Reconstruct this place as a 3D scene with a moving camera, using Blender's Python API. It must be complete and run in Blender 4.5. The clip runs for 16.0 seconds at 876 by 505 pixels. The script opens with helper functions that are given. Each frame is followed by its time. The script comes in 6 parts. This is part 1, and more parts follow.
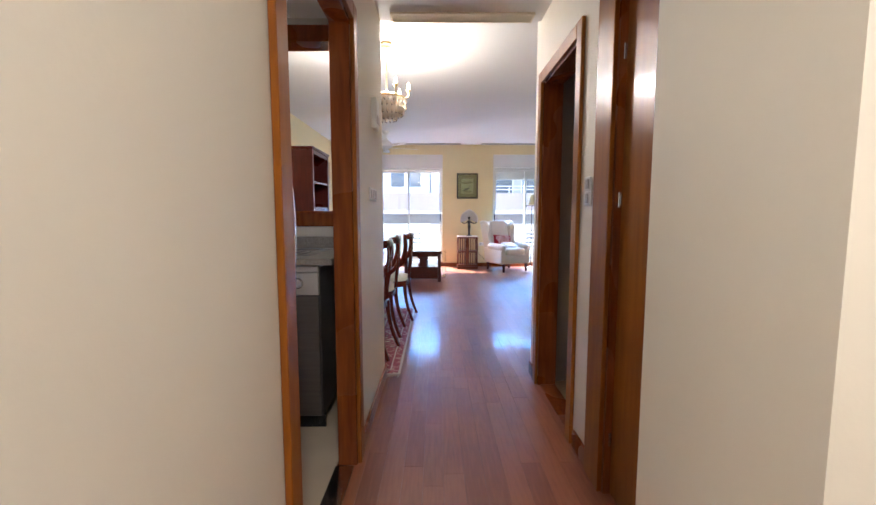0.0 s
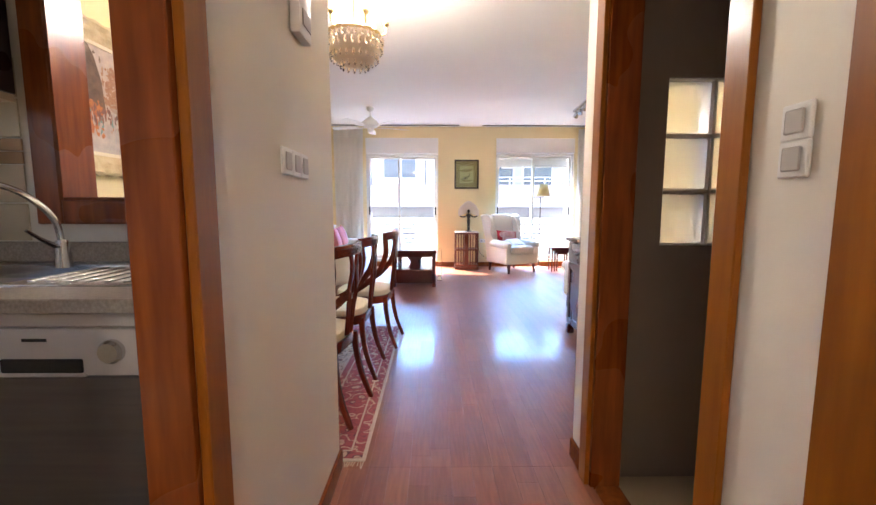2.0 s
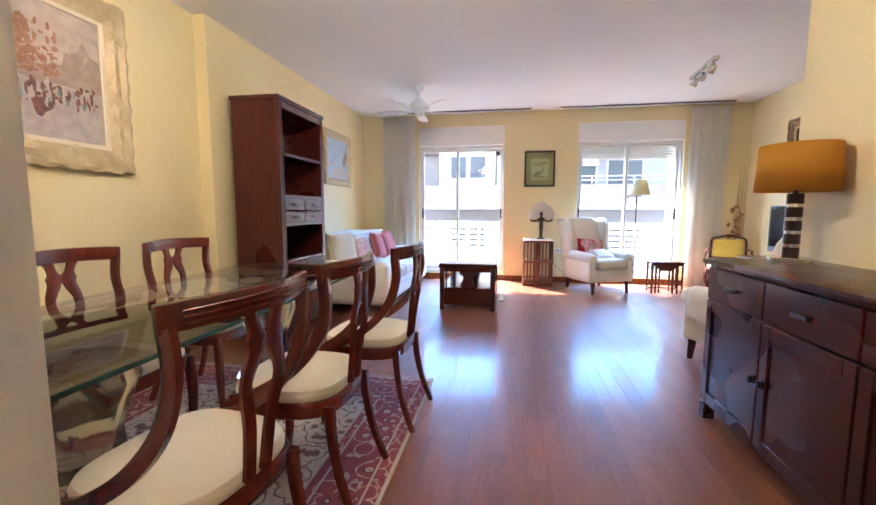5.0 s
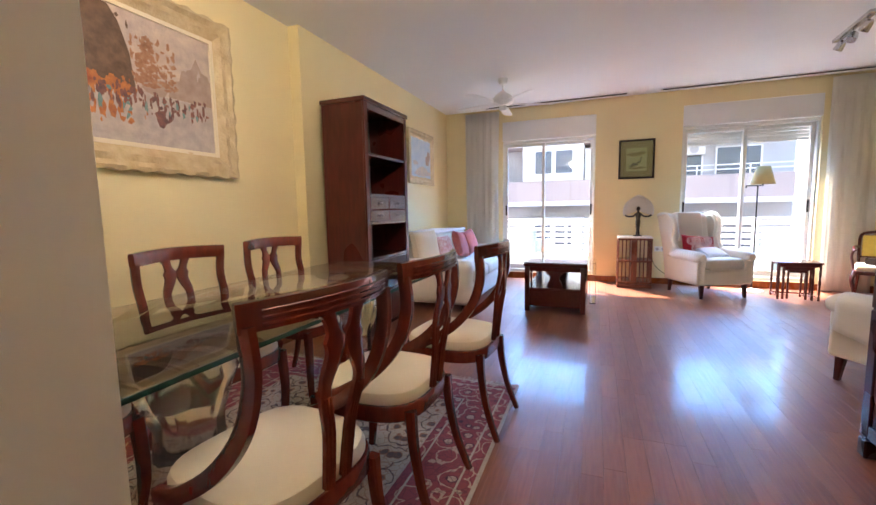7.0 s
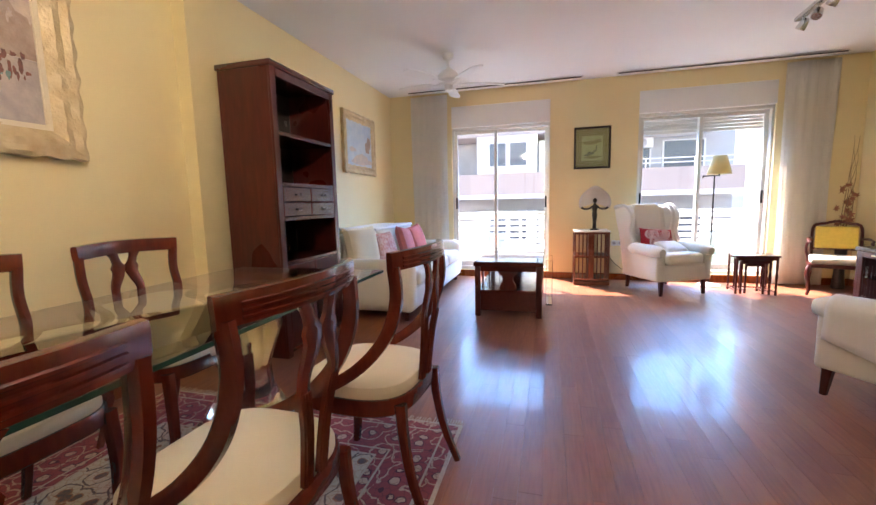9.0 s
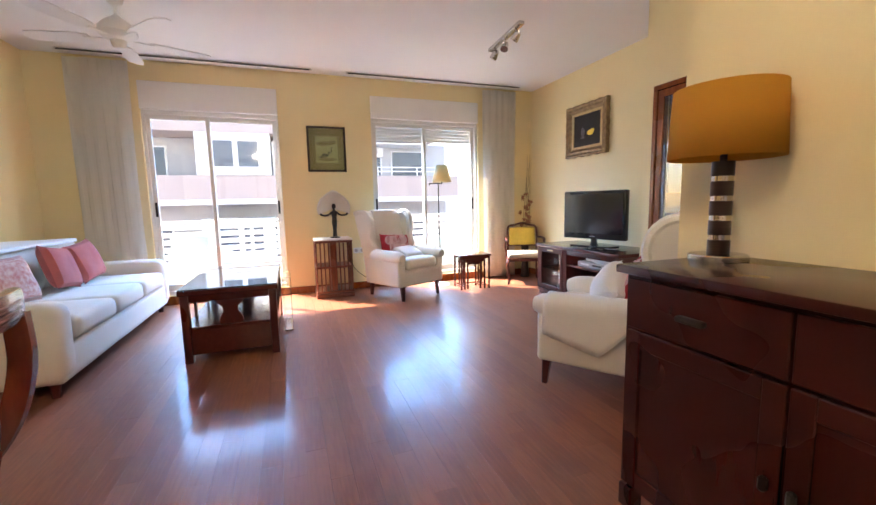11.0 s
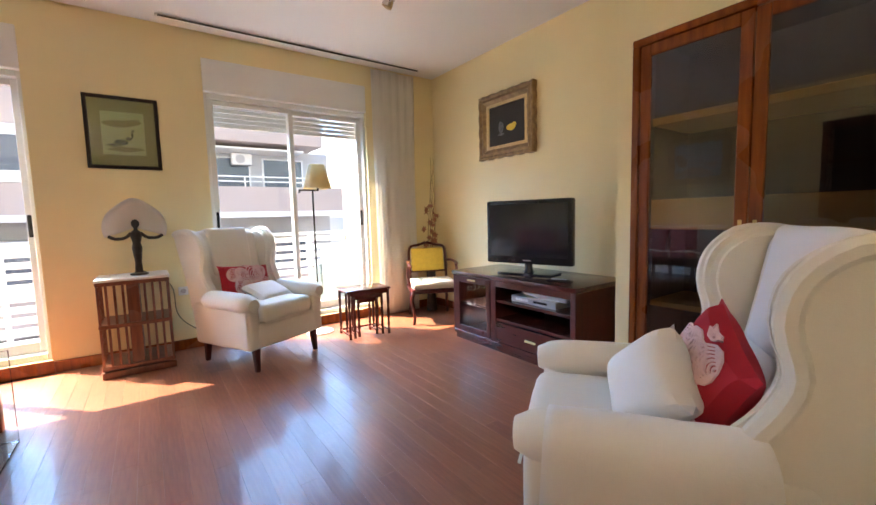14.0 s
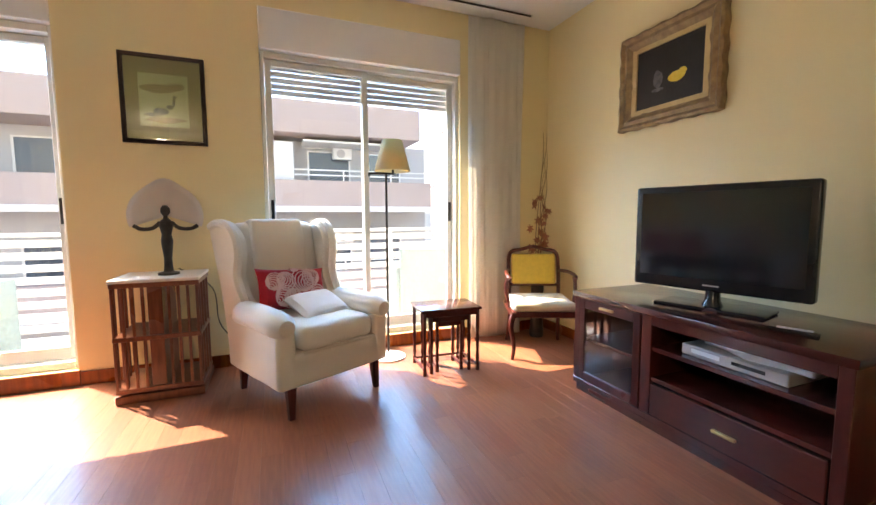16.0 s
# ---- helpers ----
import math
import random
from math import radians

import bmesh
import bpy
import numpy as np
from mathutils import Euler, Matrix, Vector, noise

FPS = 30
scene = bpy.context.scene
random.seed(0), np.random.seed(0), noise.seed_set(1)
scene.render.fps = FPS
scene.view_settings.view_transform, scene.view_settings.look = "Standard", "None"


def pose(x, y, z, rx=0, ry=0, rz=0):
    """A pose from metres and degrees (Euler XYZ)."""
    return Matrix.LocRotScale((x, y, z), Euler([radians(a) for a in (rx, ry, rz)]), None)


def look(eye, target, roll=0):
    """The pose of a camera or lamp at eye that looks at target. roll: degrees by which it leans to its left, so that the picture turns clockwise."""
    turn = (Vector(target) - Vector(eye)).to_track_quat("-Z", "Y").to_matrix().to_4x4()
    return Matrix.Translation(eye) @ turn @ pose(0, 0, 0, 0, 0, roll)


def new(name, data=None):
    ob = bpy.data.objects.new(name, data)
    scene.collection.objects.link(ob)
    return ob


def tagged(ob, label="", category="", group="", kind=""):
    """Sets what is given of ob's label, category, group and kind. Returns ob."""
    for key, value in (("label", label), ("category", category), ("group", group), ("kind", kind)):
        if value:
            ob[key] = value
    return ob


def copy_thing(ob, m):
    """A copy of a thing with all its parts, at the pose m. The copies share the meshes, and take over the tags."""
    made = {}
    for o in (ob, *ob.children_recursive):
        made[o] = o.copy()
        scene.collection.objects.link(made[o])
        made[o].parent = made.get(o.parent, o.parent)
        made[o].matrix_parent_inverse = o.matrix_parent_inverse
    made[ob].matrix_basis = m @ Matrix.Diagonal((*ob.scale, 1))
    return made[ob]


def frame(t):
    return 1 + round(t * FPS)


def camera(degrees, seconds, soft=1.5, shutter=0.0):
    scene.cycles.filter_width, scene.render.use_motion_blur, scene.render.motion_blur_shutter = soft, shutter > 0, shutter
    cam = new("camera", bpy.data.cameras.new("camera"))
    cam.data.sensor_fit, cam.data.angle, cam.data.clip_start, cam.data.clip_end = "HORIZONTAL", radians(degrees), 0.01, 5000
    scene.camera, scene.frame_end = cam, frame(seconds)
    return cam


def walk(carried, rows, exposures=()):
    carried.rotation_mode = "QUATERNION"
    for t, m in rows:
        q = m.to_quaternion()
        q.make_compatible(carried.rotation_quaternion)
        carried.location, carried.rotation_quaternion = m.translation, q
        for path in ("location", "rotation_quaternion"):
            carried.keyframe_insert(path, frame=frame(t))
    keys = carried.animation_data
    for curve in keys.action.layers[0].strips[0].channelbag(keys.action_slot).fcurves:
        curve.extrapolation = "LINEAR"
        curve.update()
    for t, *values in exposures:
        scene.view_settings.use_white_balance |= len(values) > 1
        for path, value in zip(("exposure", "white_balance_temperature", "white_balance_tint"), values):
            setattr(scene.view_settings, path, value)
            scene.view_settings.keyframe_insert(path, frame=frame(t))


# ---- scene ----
cam = camera(94.2, 16.0)
PATH = [
    (0, (-0.014, 0.134, 1.21), (-0.006, 2.125, 1.025), 0.0),
    (0.5, (-0.011, 0.467, 1.206), (0.008, 2.458, 1.017), -0.3),
    (1, (-0.014, 0.75, 1.201), (0.035, 2.739, 0.994), -0.3),
    (1.5, (-0.019, 0.981, 1.198), (0.032, 2.968, 0.98), -0.2),
    (2, (0.032, 1.31, 1.196), (0.055, 3.298, 0.978), 0.1),
    (2.5, (0.073, 1.583, 1.183), (0.069, 3.572, 0.967), 0.3),
    (3, (0.102, 1.909, 1.186), (0.038, 3.898, 0.98), 0.2),
    (3.5, (0.157, 2.174, 1.189), (0.02, 4.159, 0.984), 0.5),
    (6, (0.2, 2.754, 1.173), (-0.298, 4.68, 0.968), -0.6),
    (6.5, (0.171, 2.756, 1.168), (-0.435, 4.651, 0.962), -0.8),
    (7, (0.155, 2.769, 1.169), (-0.565, 4.623, 0.96), -1.0),
    (7.5, (0.138, 2.827, 1.158), (-0.641, 4.656, 0.94), -1.2),
    (8, (0.074, 3.008, 1.151), (-0.687, 4.844, 0.926), -1.3),
    (8.5, (0.068, 3.181, 1.147), (-0.632, 5.04, 0.913), -1.4),
    (9, (0.13, 3.402, 1.15), (-0.396, 5.317, 0.908), -1.3),
    (9.5, (0.174, 3.544, 1.152), (-0.093, 5.511, 0.907), -1.2),
    (10, (0.194, 3.705, 1.152), (0.297, 5.687, 0.902), -1.1),
    (12.5, (0.339, 4.676, 1.144), (1.399, 6.36, 0.946), -1.8),
    (13, (0.468, 4.944, 1.146), (1.588, 6.591, 0.961), -1.9),
    (13.5, (0.645, 5.143, 1.158), (1.79, 6.772, 0.971), -1.8),
    (14, (0.804, 5.385, 1.134), (1.956, 7.01, 0.954), -1.5),
    (14.5, (0.968, 5.585, 1.151), (2.068, 7.244, 0.954), -1.2),
    (15, (1.168, 5.827, 1.126), (2.164, 7.55, 0.931), -0.9),
    (15.5, (1.281, 6.038, 1.112), (2.171, 7.818, 0.916), -0.5),
    (16, (1.35, 6.348, 1.094), (2.091, 8.197, 0.916), -0.2),
]
EXPOSURES = [(0, 2.75, 6000, 15), (1, 2.95, 6300, 17), (2, 3.2, 6500, 17), (2.5, 3.25, 6300, 15), (3.5, 3.2, 6200, 13), (6, 2.7, 6800, 17), (8, 2.55, 7000, 18), (10, 2.65, 7400, 18), (12.5, 2.5, 7600, 17), (16, 2.27, 8400, 14)]
walk(cam, [(t, look(eye, target, roll)) for t, eye, target, roll in PATH], EXPOSURES)

# ---- world, sun and large lights ----
SUN_WAY = Vector((1.13, -1.24, -2.15)).normalized()
wd = bpy.data.worlds.new("world")
scene.world = wd
wd.use_nodes = True
sky = wd.node_tree.nodes.new("ShaderNodeTexSky")
sky.sky_type = "NISHITA"
sky.sun_disc = False
sky.sun_elevation = math.asin(-SUN_WAY.z)
sky.sun_rotation = math.atan2(-SUN_WAY.x, -SUN_WAY.y)
bg = wd.node_tree.nodes["Background"]
bg.inputs["Strength"].default_value = 0.15
wd.node_tree.links.new(sky.outputs[0], bg.inputs["Color"])
sun = new("sun", bpy.data.lights.new("sun", "SUN"))
sun.data.energy, sun.data.angle, sun.data.color = 5.0, radians(0.5), (1.0, 0.97, 0.92)
sun.matrix_world = look((0, 0, 0), SUN_WAY)


# Unseen blue panel above the opposite roof, added to boost the sky's light indoors.
lamp = bpy.data.lights.new("sky_fill_panel", "AREA")
lamp.shape, lamp.size, lamp.size_y, lamp.energy, lamp.color = "RECTANGLE", 44.0, 15.5, 8800, (0.13, 0.43, 1.0)
new("sky_fill_panel", lamp).matrix_world = look((-6.0, 23.0, 12.7), (-6.0, 0.0, 10.0))
lamp = bpy.data.lights.new("corridor_light", "AREA")
lamp.shape, lamp.size, lamp.energy, lamp.color = "DISK", 0.24, 4.4, (1.0, 0.96, 0.87)
new("corridor_light", lamp).matrix_world = look((0.15, -0.45, 2.50), (0.15, -0.45, 0))
lamp = bpy.data.lights.new("chandelier_light", "POINT")
lamp.energy, lamp.color, lamp.shadow_soft_size = 21, (1.0, 0.92, 0.80), 0.12
new("chandelier_light", lamp).location = (-0.48, 4.08, 2.38)


# ---- materials ----
def nodes_of(name):
    m = bpy.data.materials.new(name)
    m.use_nodes = True
    return m, m.node_tree.nodes, m.node_tree.links, m.node_tree.nodes["Principled BSDF"]


def mat(name, a, b=None, rough=0.5, metal=0.0, scale=6.0, stretch=(1, 1, 1), bump=0.0, bump_scale=60.0, coat=0.0, coat_rough=0.12,
        detail=4.0, island=0.0, spec=0.5, sheen=0.0, rough_var=0.08):
    """A surface of two tones mixed by noise, with fine relief and uneven gloss."""
    m, n, l, p = nodes_of(name)
    b = b or tuple(c * 0.82 for c in a)
    tc, mp = n.new("ShaderNodeTexCoord"), n.new("ShaderNodeMapping")
    mp.inputs["Scale"].default_value = stretch
    l.new(tc.outputs["Object"], mp.inputs["Vector"])
    nz = n.new("ShaderNodeTexNoise")
    nz.inputs["Scale"].default_value, nz.inputs["Detail"].default_value = scale, detail
    l.new(mp.outputs[0], nz.inputs["Vector"])
    ramp = n.new("ShaderNodeMapRange")
    ramp.inputs["From Min"].default_value, ramp.inputs["From Max"].default_value = 0.3, 0.7
    l.new(nz.outputs["Fac"], ramp.inputs["Value"])
    fac = ramp.outputs[0]
    if island:
        ob, add = n.new("ShaderNodeObjectInfo"), n.new("ShaderNodeMath")
        geo, pick = n.new("ShaderNodeNewGeometry"), n.new("ShaderNodeMath")
        pick.operation = "ADD"
        l.new(ob.outputs["Random"], pick.inputs[0])
        l.new(geo.outputs["Random Per Island"], pick.inputs[1])
        wrap = n.new("ShaderNodeMath")
        wrap.operation = "FRACT"
        l.new(pick.outputs[0], wrap.inputs[0])
        mul = n.new("ShaderNodeMath")
        mul.operation = "MULTIPLY_ADD"
        l.new(wrap.outputs[0], mul.inputs[0])
        mul.inputs[1].default_value = island
        mul.inputs[2].default_value = -island / 2
        add.use_clamp = True
        l.new(fac, add.inputs[0])
        l.new(mul.outputs[0], add.inputs[1])
        fac = add.outputs[0]
    mix = n.new("ShaderNodeMix")
    mix.data_type = "RGBA"
    mix.inputs["A"].default_value, mix.inputs["B"].default_value = (*a, 1), (*b, 1)
    l.new(fac, mix.inputs["Factor"])
    l.new(mix.outputs["Result"], p.inputs["Base Color"])
    p.inputs["Metallic"].default_value = metal
    p.inputs["Specular IOR Level"].default_value = spec
    p.inputs["Coat Weight"].default_value = coat
    p.inputs["Coat Roughness"].default_value = coat_rough
    p.inputs["Sheen Weight"].default_value = sheen
    big = n.new("ShaderNodeTexNoise")
    big.inputs["Scale"].default_value = 2.3
    l.new(tc.outputs["Object"], big.inputs["Vector"])
    rr = n.new("ShaderNodeMapRange")
    rr.inputs["To Min"].default_value, rr.inputs["To Max"].default_value = max(0.02, rough - rough_var), min(1, rough + rough_var)
    l.new(big.outputs["Fac"], rr.inputs["Value"])
    l.new(rr.outputs[0], p.inputs["Roughness"])
    if bump:
        fine, bp = n.new("ShaderNodeTexNoise"), n.new("ShaderNodeBump")
        fine.inputs["Scale"].default_value = bump_scale
        l.new(mp.outputs[0], fine.inputs["Vector"])
        bp.inputs["Strength"].default_value, bp.inputs["Distance"].default_value = bump, 0.01
        l.new(fine.outputs["Fac"], bp.inputs["Height"])
        l.new(bp.outputs[0], p.inputs["Normal"])
    return m


def glass_mat(name, tint=(1, 1, 1), rough=0.0, ior=1.45):
    m, n, l, p = nodes_of(name)
    p.inputs["Base Color"].default_value = (*tint, 1)
    p.inputs["Transmission Weight"].default_value = 1.0
    p.inputs["Roughness"].default_value, p.inputs["IOR"].default_value = rough, ior
    return m


def cloth_mat(name, a, through_part=0.3):
    """Thin fabric that lets some light through."""
    m, n, l, p = nodes_of(name)
    tr, mx = n.new("ShaderNodeBsdfTranslucent"), n.new("ShaderNodeMixShader")
    wv = n.new("ShaderNodeTexNoise")
    wv.inputs["Scale"].default_value = 220
    mix = n.new("ShaderNodeMix")
    mix.data_type = "RGBA"
    mix.inputs["A"].default_value, mix.inputs["B"].default_value = (*a, 1), (*(c * 0.88 for c in a), 1)
    l.new(wv.outputs["Fac"], mix.inputs["Factor"])
    l.new(mix.outputs["Result"], p.inputs["Base Color"])
    l.new(mix.outputs["Result"], tr.inputs["Color"])
    p.inputs["Roughness"].default_value = 0.9
    mx.inputs[0].default_value = through_part
    l.new(p.outputs[0], mx.inputs[1])
    l.new(tr.outputs[0], mx.inputs[2])
    l.new(mx.outputs[0], n["Material Output"].inputs["Surface"])
    return m


M_WALL_Y = mat("yellow_wall_paint", (0.82, 0.70, 0.40), (0.79, 0.665, 0.37), rough=0.62, scale=1.2, bump=0.05, bump_scale=90)
M_WALL_W = mat("cream_wall_paint", (0.78, 0.73, 0.63), (0.75, 0.70, 0.60), rough=0.62, scale=1.1, bump=0.04, bump_scale=90)
M_CEIL = mat("white_ceiling_paint", (0.80, 0.79, 0.77), (0.77, 0.76, 0.74), rough=0.7, scale=0.9, bump=0.03)
M_WHITE = mat("white_paint", (0.80, 0.79, 0.76), (0.76, 0.75, 0.72), rough=0.4, scale=3)
M_ALU = mat("white_aluminium", (0.72, 0.71, 0.66), (0.68, 0.67, 0.62), rough=0.32, scale=3)
M_FLOOR = mat("merbau_plank", (0.29, 0.103, 0.052), (0.215, 0.072, 0.038), rough=0.38, scale=5, stretch=(14, 1.2, 1), bump=0.015, bump_scale=30,
              island=0.9, spec=0.34, coat=0.23, coat_rough=0.09, rough_var=0.05)
M_JOINT = mat("plank_joint", (0.25, 0.087, 0.044), (0.22, 0.076, 0.039), rough=0.45)
M_DARK = mat("mahogany", (0.085, 0.012, 0.008), (0.055, 0.008, 0.005), rough=0.3, scale=4, stretch=(9, 9, 1.3), bump=0.006, bump_scale=40, spec=0.35, coat=0.12, coat_rough=0.15)
M_SIDE = mat("dark_red_lacquer_wood", (0.046, 0.0075, 0.005), (0.041, 0.0066, 0.0045), rough=0.28, scale=4, stretch=(9, 9, 1.3), bump=0.006, bump_scale=40, spec=0.4, coat=0.25, coat_rough=0.15)
M_DARK_H = mat("mahogany_level", (0.075, 0.012, 0.008), (0.062, 0.0095, 0.0065), rough=0.22, scale=4, stretch=(9, 1.3, 9), bump=0.006, bump_scale=40, coat=0.4, coat_rough=0.18)
M_CHAIR = mat("polished_mahogany", (0.165, 0.025, 0.012), (0.10, 0.015, 0.008), rough=0.22, scale=7, stretch=(5, 5, 1.4), bump=0.02, coat=0.35)
M_DOOR = mat("varnished_sapele", (0.32, 0.105, 0.009), (0.23, 0.068, 0.006), rough=0.34, scale=3, stretch=(9, 9, 0.9), bump=0.02, bump_scale=40, spec=0.25, coat=0.10)
M_FRAME = mat("sapele_frame", (0.27, 0.070, 0.012), (0.16, 0.035, 0.007), rough=0.28, scale=4, stretch=(9, 9, 0.9), bump=0.03, spec=0.3, coat=0.12)
# Picture frame lacquer; on the bookcase back its darkness is the recess shade.
M_FRAME_SHADE_BLK = mat("lacquer_and_recess_shade", (0.030, 0.018, 0.014), rough=0.3, scale=5)
M_CREAM = mat("cream_upholstery", (0.74, 0.66, 0.50), (0.69, 0.61, 0.45), rough=0.9, scale=3, bump=0.12, bump_scale=300, sheen=0.2)
M_SOFA = mat("ivory_cotton", (0.78, 0.74, 0.65), (0.73, 0.69, 0.60), rough=0.92, scale=3, bump=0.10, bump_scale=260, sheen=0.2)
M_SHEET = mat("white_cotton", (0.82, 0.81, 0.79), (0.78, 0.77, 0.75), rough=0.92, scale=4, bump=0.10, bump_scale=200, sheen=0.2)
M_RED = mat("red_fabric", (0.48, 0.012, 0.028), (0.38, 0.009, 0.022), rough=0.85, scale=9, bump=0.1, bump_scale=200)
M_PINKLINE = mat("pink_embroidery", (0.82, 0.55, 0.55), rough=0.8)
M_CHROME = mat("brushed_steel", (0.62, 0.61, 0.60), (0.55, 0.54, 0.53), rough=0.22, metal=1.0, scale=8)
M_GOLDEN = mat("brass", (0.70, 0.52, 0.24), (0.60, 0.43, 0.18), rough=0.3, metal=1.0, scale=8)
M_BLACK = mat("black_plastic", (0.012, 0.012, 0.013), (0.02, 0.02, 0.02), rough=0.25, scale=6)
M_BRONZE = mat("dark_bronze", (0.035, 0.028, 0.024), (0.06, 0.05, 0.04), rough=0.4, metal=0.6, scale=20)
M_SCREEN = mat("screen_glass", (0.008, 0.008, 0.010), rough=0.1, scale=2, coat=0.6)
M_GLASS = glass_mat("clear_glass", (0.97, 0.99, 0.98))
M_PANE = glass_mat("tinted_window_glass", (0.97, 0.98, 0.99))
M_TABLEGLASS = glass_mat("green_edged_glass", (0.97, 0.985, 0.96), ior=2.1)
M_TILE = mat("beige_floor_tile", (0.60, 0.50, 0.36), (0.54, 0.44, 0.31), rough=0.3, scale=4)
M_BATHWALL = mat("taupe_tile", (0.30, 0.25, 0.21), (0.27, 0.225, 0.19), rough=0.35, scale=2)
M_STEELFRONT = mat("grey_steel_front", (0.17, 0.145, 0.13), (0.14, 0.12, 0.11), rough=0.35, metal=0.7, scale=3, stretch=(1, 1, 20))
M_SILVER = mat("silver_plastic", (0.50, 0.46, 0.43), rough=0.35, scale=6)
M_STONE = mat("speckled_worktop", (0.42, 0.36, 0.30), (0.28, 0.24, 0.20), rough=0.3, scale=120, detail=2)


# ---- mesh helpers ----
def part(name, bm, material, parent, label="", m=None, smooth=True):
    """Links a bmesh as one mesh under a thing or a part."""
    me = bpy.data.meshes.new(name)
    bm.normal_update()
    bm.to_mesh(me)
    bm.free()
    for mt in (material if isinstance(material, (list, tuple)) else [material]):
        me.materials.append(mt)
    if smooth:
        me.shade_smooth()
        me.set_sharp_from_angle(angle=radians(35))
    ob = new(name, me)
    if parent:
        ob.parent = parent
    if m is not None:
        ob.matrix_basis = m
    if label:
        ob["label"] = label
    return ob


def thing(name, label, category, m=None, group="", kind=""):
    ob = new(name)
    ob.empty_display_size = 0.1
    if m is not None:
        ob.matrix_basis = m
    return tagged(ob, label, category, group, kind)


def structure(name, bm, material, label, category="wall"):
    return tagged(part(name, bm, material, None), label, category, kind="structure")


def box(bm, x0, x1, y0, y1, z0, z1, bevel=0.0, seg=1, m=None, mi=0):
    r = bmesh.ops.create_cube(bm, size=1.0)
    vs = r["verts"]
    bmesh.ops.scale(bm, vec=(abs(x1 - x0), abs(y1 - y0), abs(z1 - z0)), verts=vs)
    bmesh.ops.translate(bm, vec=((x0 + x1) / 2, (y0 + y1) / 2, (z0 + z1) / 2), verts=vs)
    fs = list({f for v in vs for f in v.link_faces})
    for f in fs:
        f.material_index = mi
    if bevel:
        es = list({e for v in vs for e in v.link_edges})
        r = bmesh.ops.bevel(bm, geom=es, offset=bevel, segments=seg, affect="EDGES", profile=0.5)
        vs = list({v for f in r["faces"] for v in f.verts} | {v for v in vs if v.is_valid})
    if m is not None:
        bmesh.ops.transform(bm, matrix=m, verts=vs)
    return bm


def boxes(rows, bevel=0.0, seg=1):
    bm = bmesh.new()
    for r in rows:
        box(bm, *r, bevel=bevel, seg=seg)
    return bm


def onebox(*a, **k):
    return box(bmesh.new(), *a, **k)


def lathe(bm, profile, seg=20, at=(0, 0, 0), cap=True):
    """A turned shape from rows of radius and height."""
    rings = []
    for r, z in profile:
        rings.append([bm.verts.new((at[0] + r * math.cos(2 * math.pi * k / seg), at[1] + r * math.sin(2 * math.pi * k / seg), at[2] + z)) for k in range(seg)])
    for a, b in zip(rings, rings[1:]):
        for k in range(seg):
            bm.faces.new((a[k], a[(k + 1) % seg], b[(k + 1) % seg], b[k]))
    if cap:
        bm.faces.new(rings[0][::-1])
        bm.faces.new(rings[-1])
    return bm


def sweep(bm, pts, size, seg=8, side=(1, 0, 0), square=False):
    """A bar along points; size: (half width along side, half depth) for each point or for all."""
    pts = [Vector(p) for p in pts]
    if not isinstance(size, list):
        size = [size] * len(pts)
    size = [s if isinstance(s, tuple) else (s, s) for s in size]
    rings = []
    for k, p in enumerate(pts):
        way = (pts[min(k + 1, len(pts) - 1)] - pts[max(k - 1, 0)]).normalized()
        u = Vector(side) - way * way.dot(Vector(side))
        if u.length < 1e-3:
            u = way.orthogonal()
        u.normalize()
        v = way.cross(u)
        ring = []
        for j in range(seg):
            a = 2 * math.pi * (j + 0.5) / seg
            c, s = math.cos(a), math.sin(a)
            if square:
                c, s = (abs(c) ** 0.45) * (1 if c > 0 else -1), (abs(s) ** 0.45) * (1 if s > 0 else -1)
            ring.append(bm.verts.new(p + u * size[k][0] * c + v * size[k][1] * s))
        rings.append(ring)
    for a, b in zip(rings, rings[1:]):
        for j in range(seg):
            bm.faces.new((a[j], a[(j + 1) % seg], b[(j + 1) % seg], b[j]))
    bm.faces.new(rings[0][::-1])
    bm.faces.new(rings[-1])
    bmesh.ops.recalc_face_normals(bm, faces=bm.faces)
    return bm


def smooth_path(pts, n=6):
    """Points along a Catmull-Rom curve."""
    pts = [Vector(p) for p in pts]
    out = []
    for k in range(len(pts) - 1):
        a, b, c, d = pts[max(k - 1, 0)], pts[k], pts[k + 1], pts[min(k + 2, len(pts) - 1)]
        for j in range(n):
            t = j / n
            out.append(0.5 * (2 * b + (c - a) * t + (2 * a - 5 * b + 4 * c - d) * t * t + (3 * b - a - 3 * c + d) * t ** 3))
    return out + [pts[-1]]


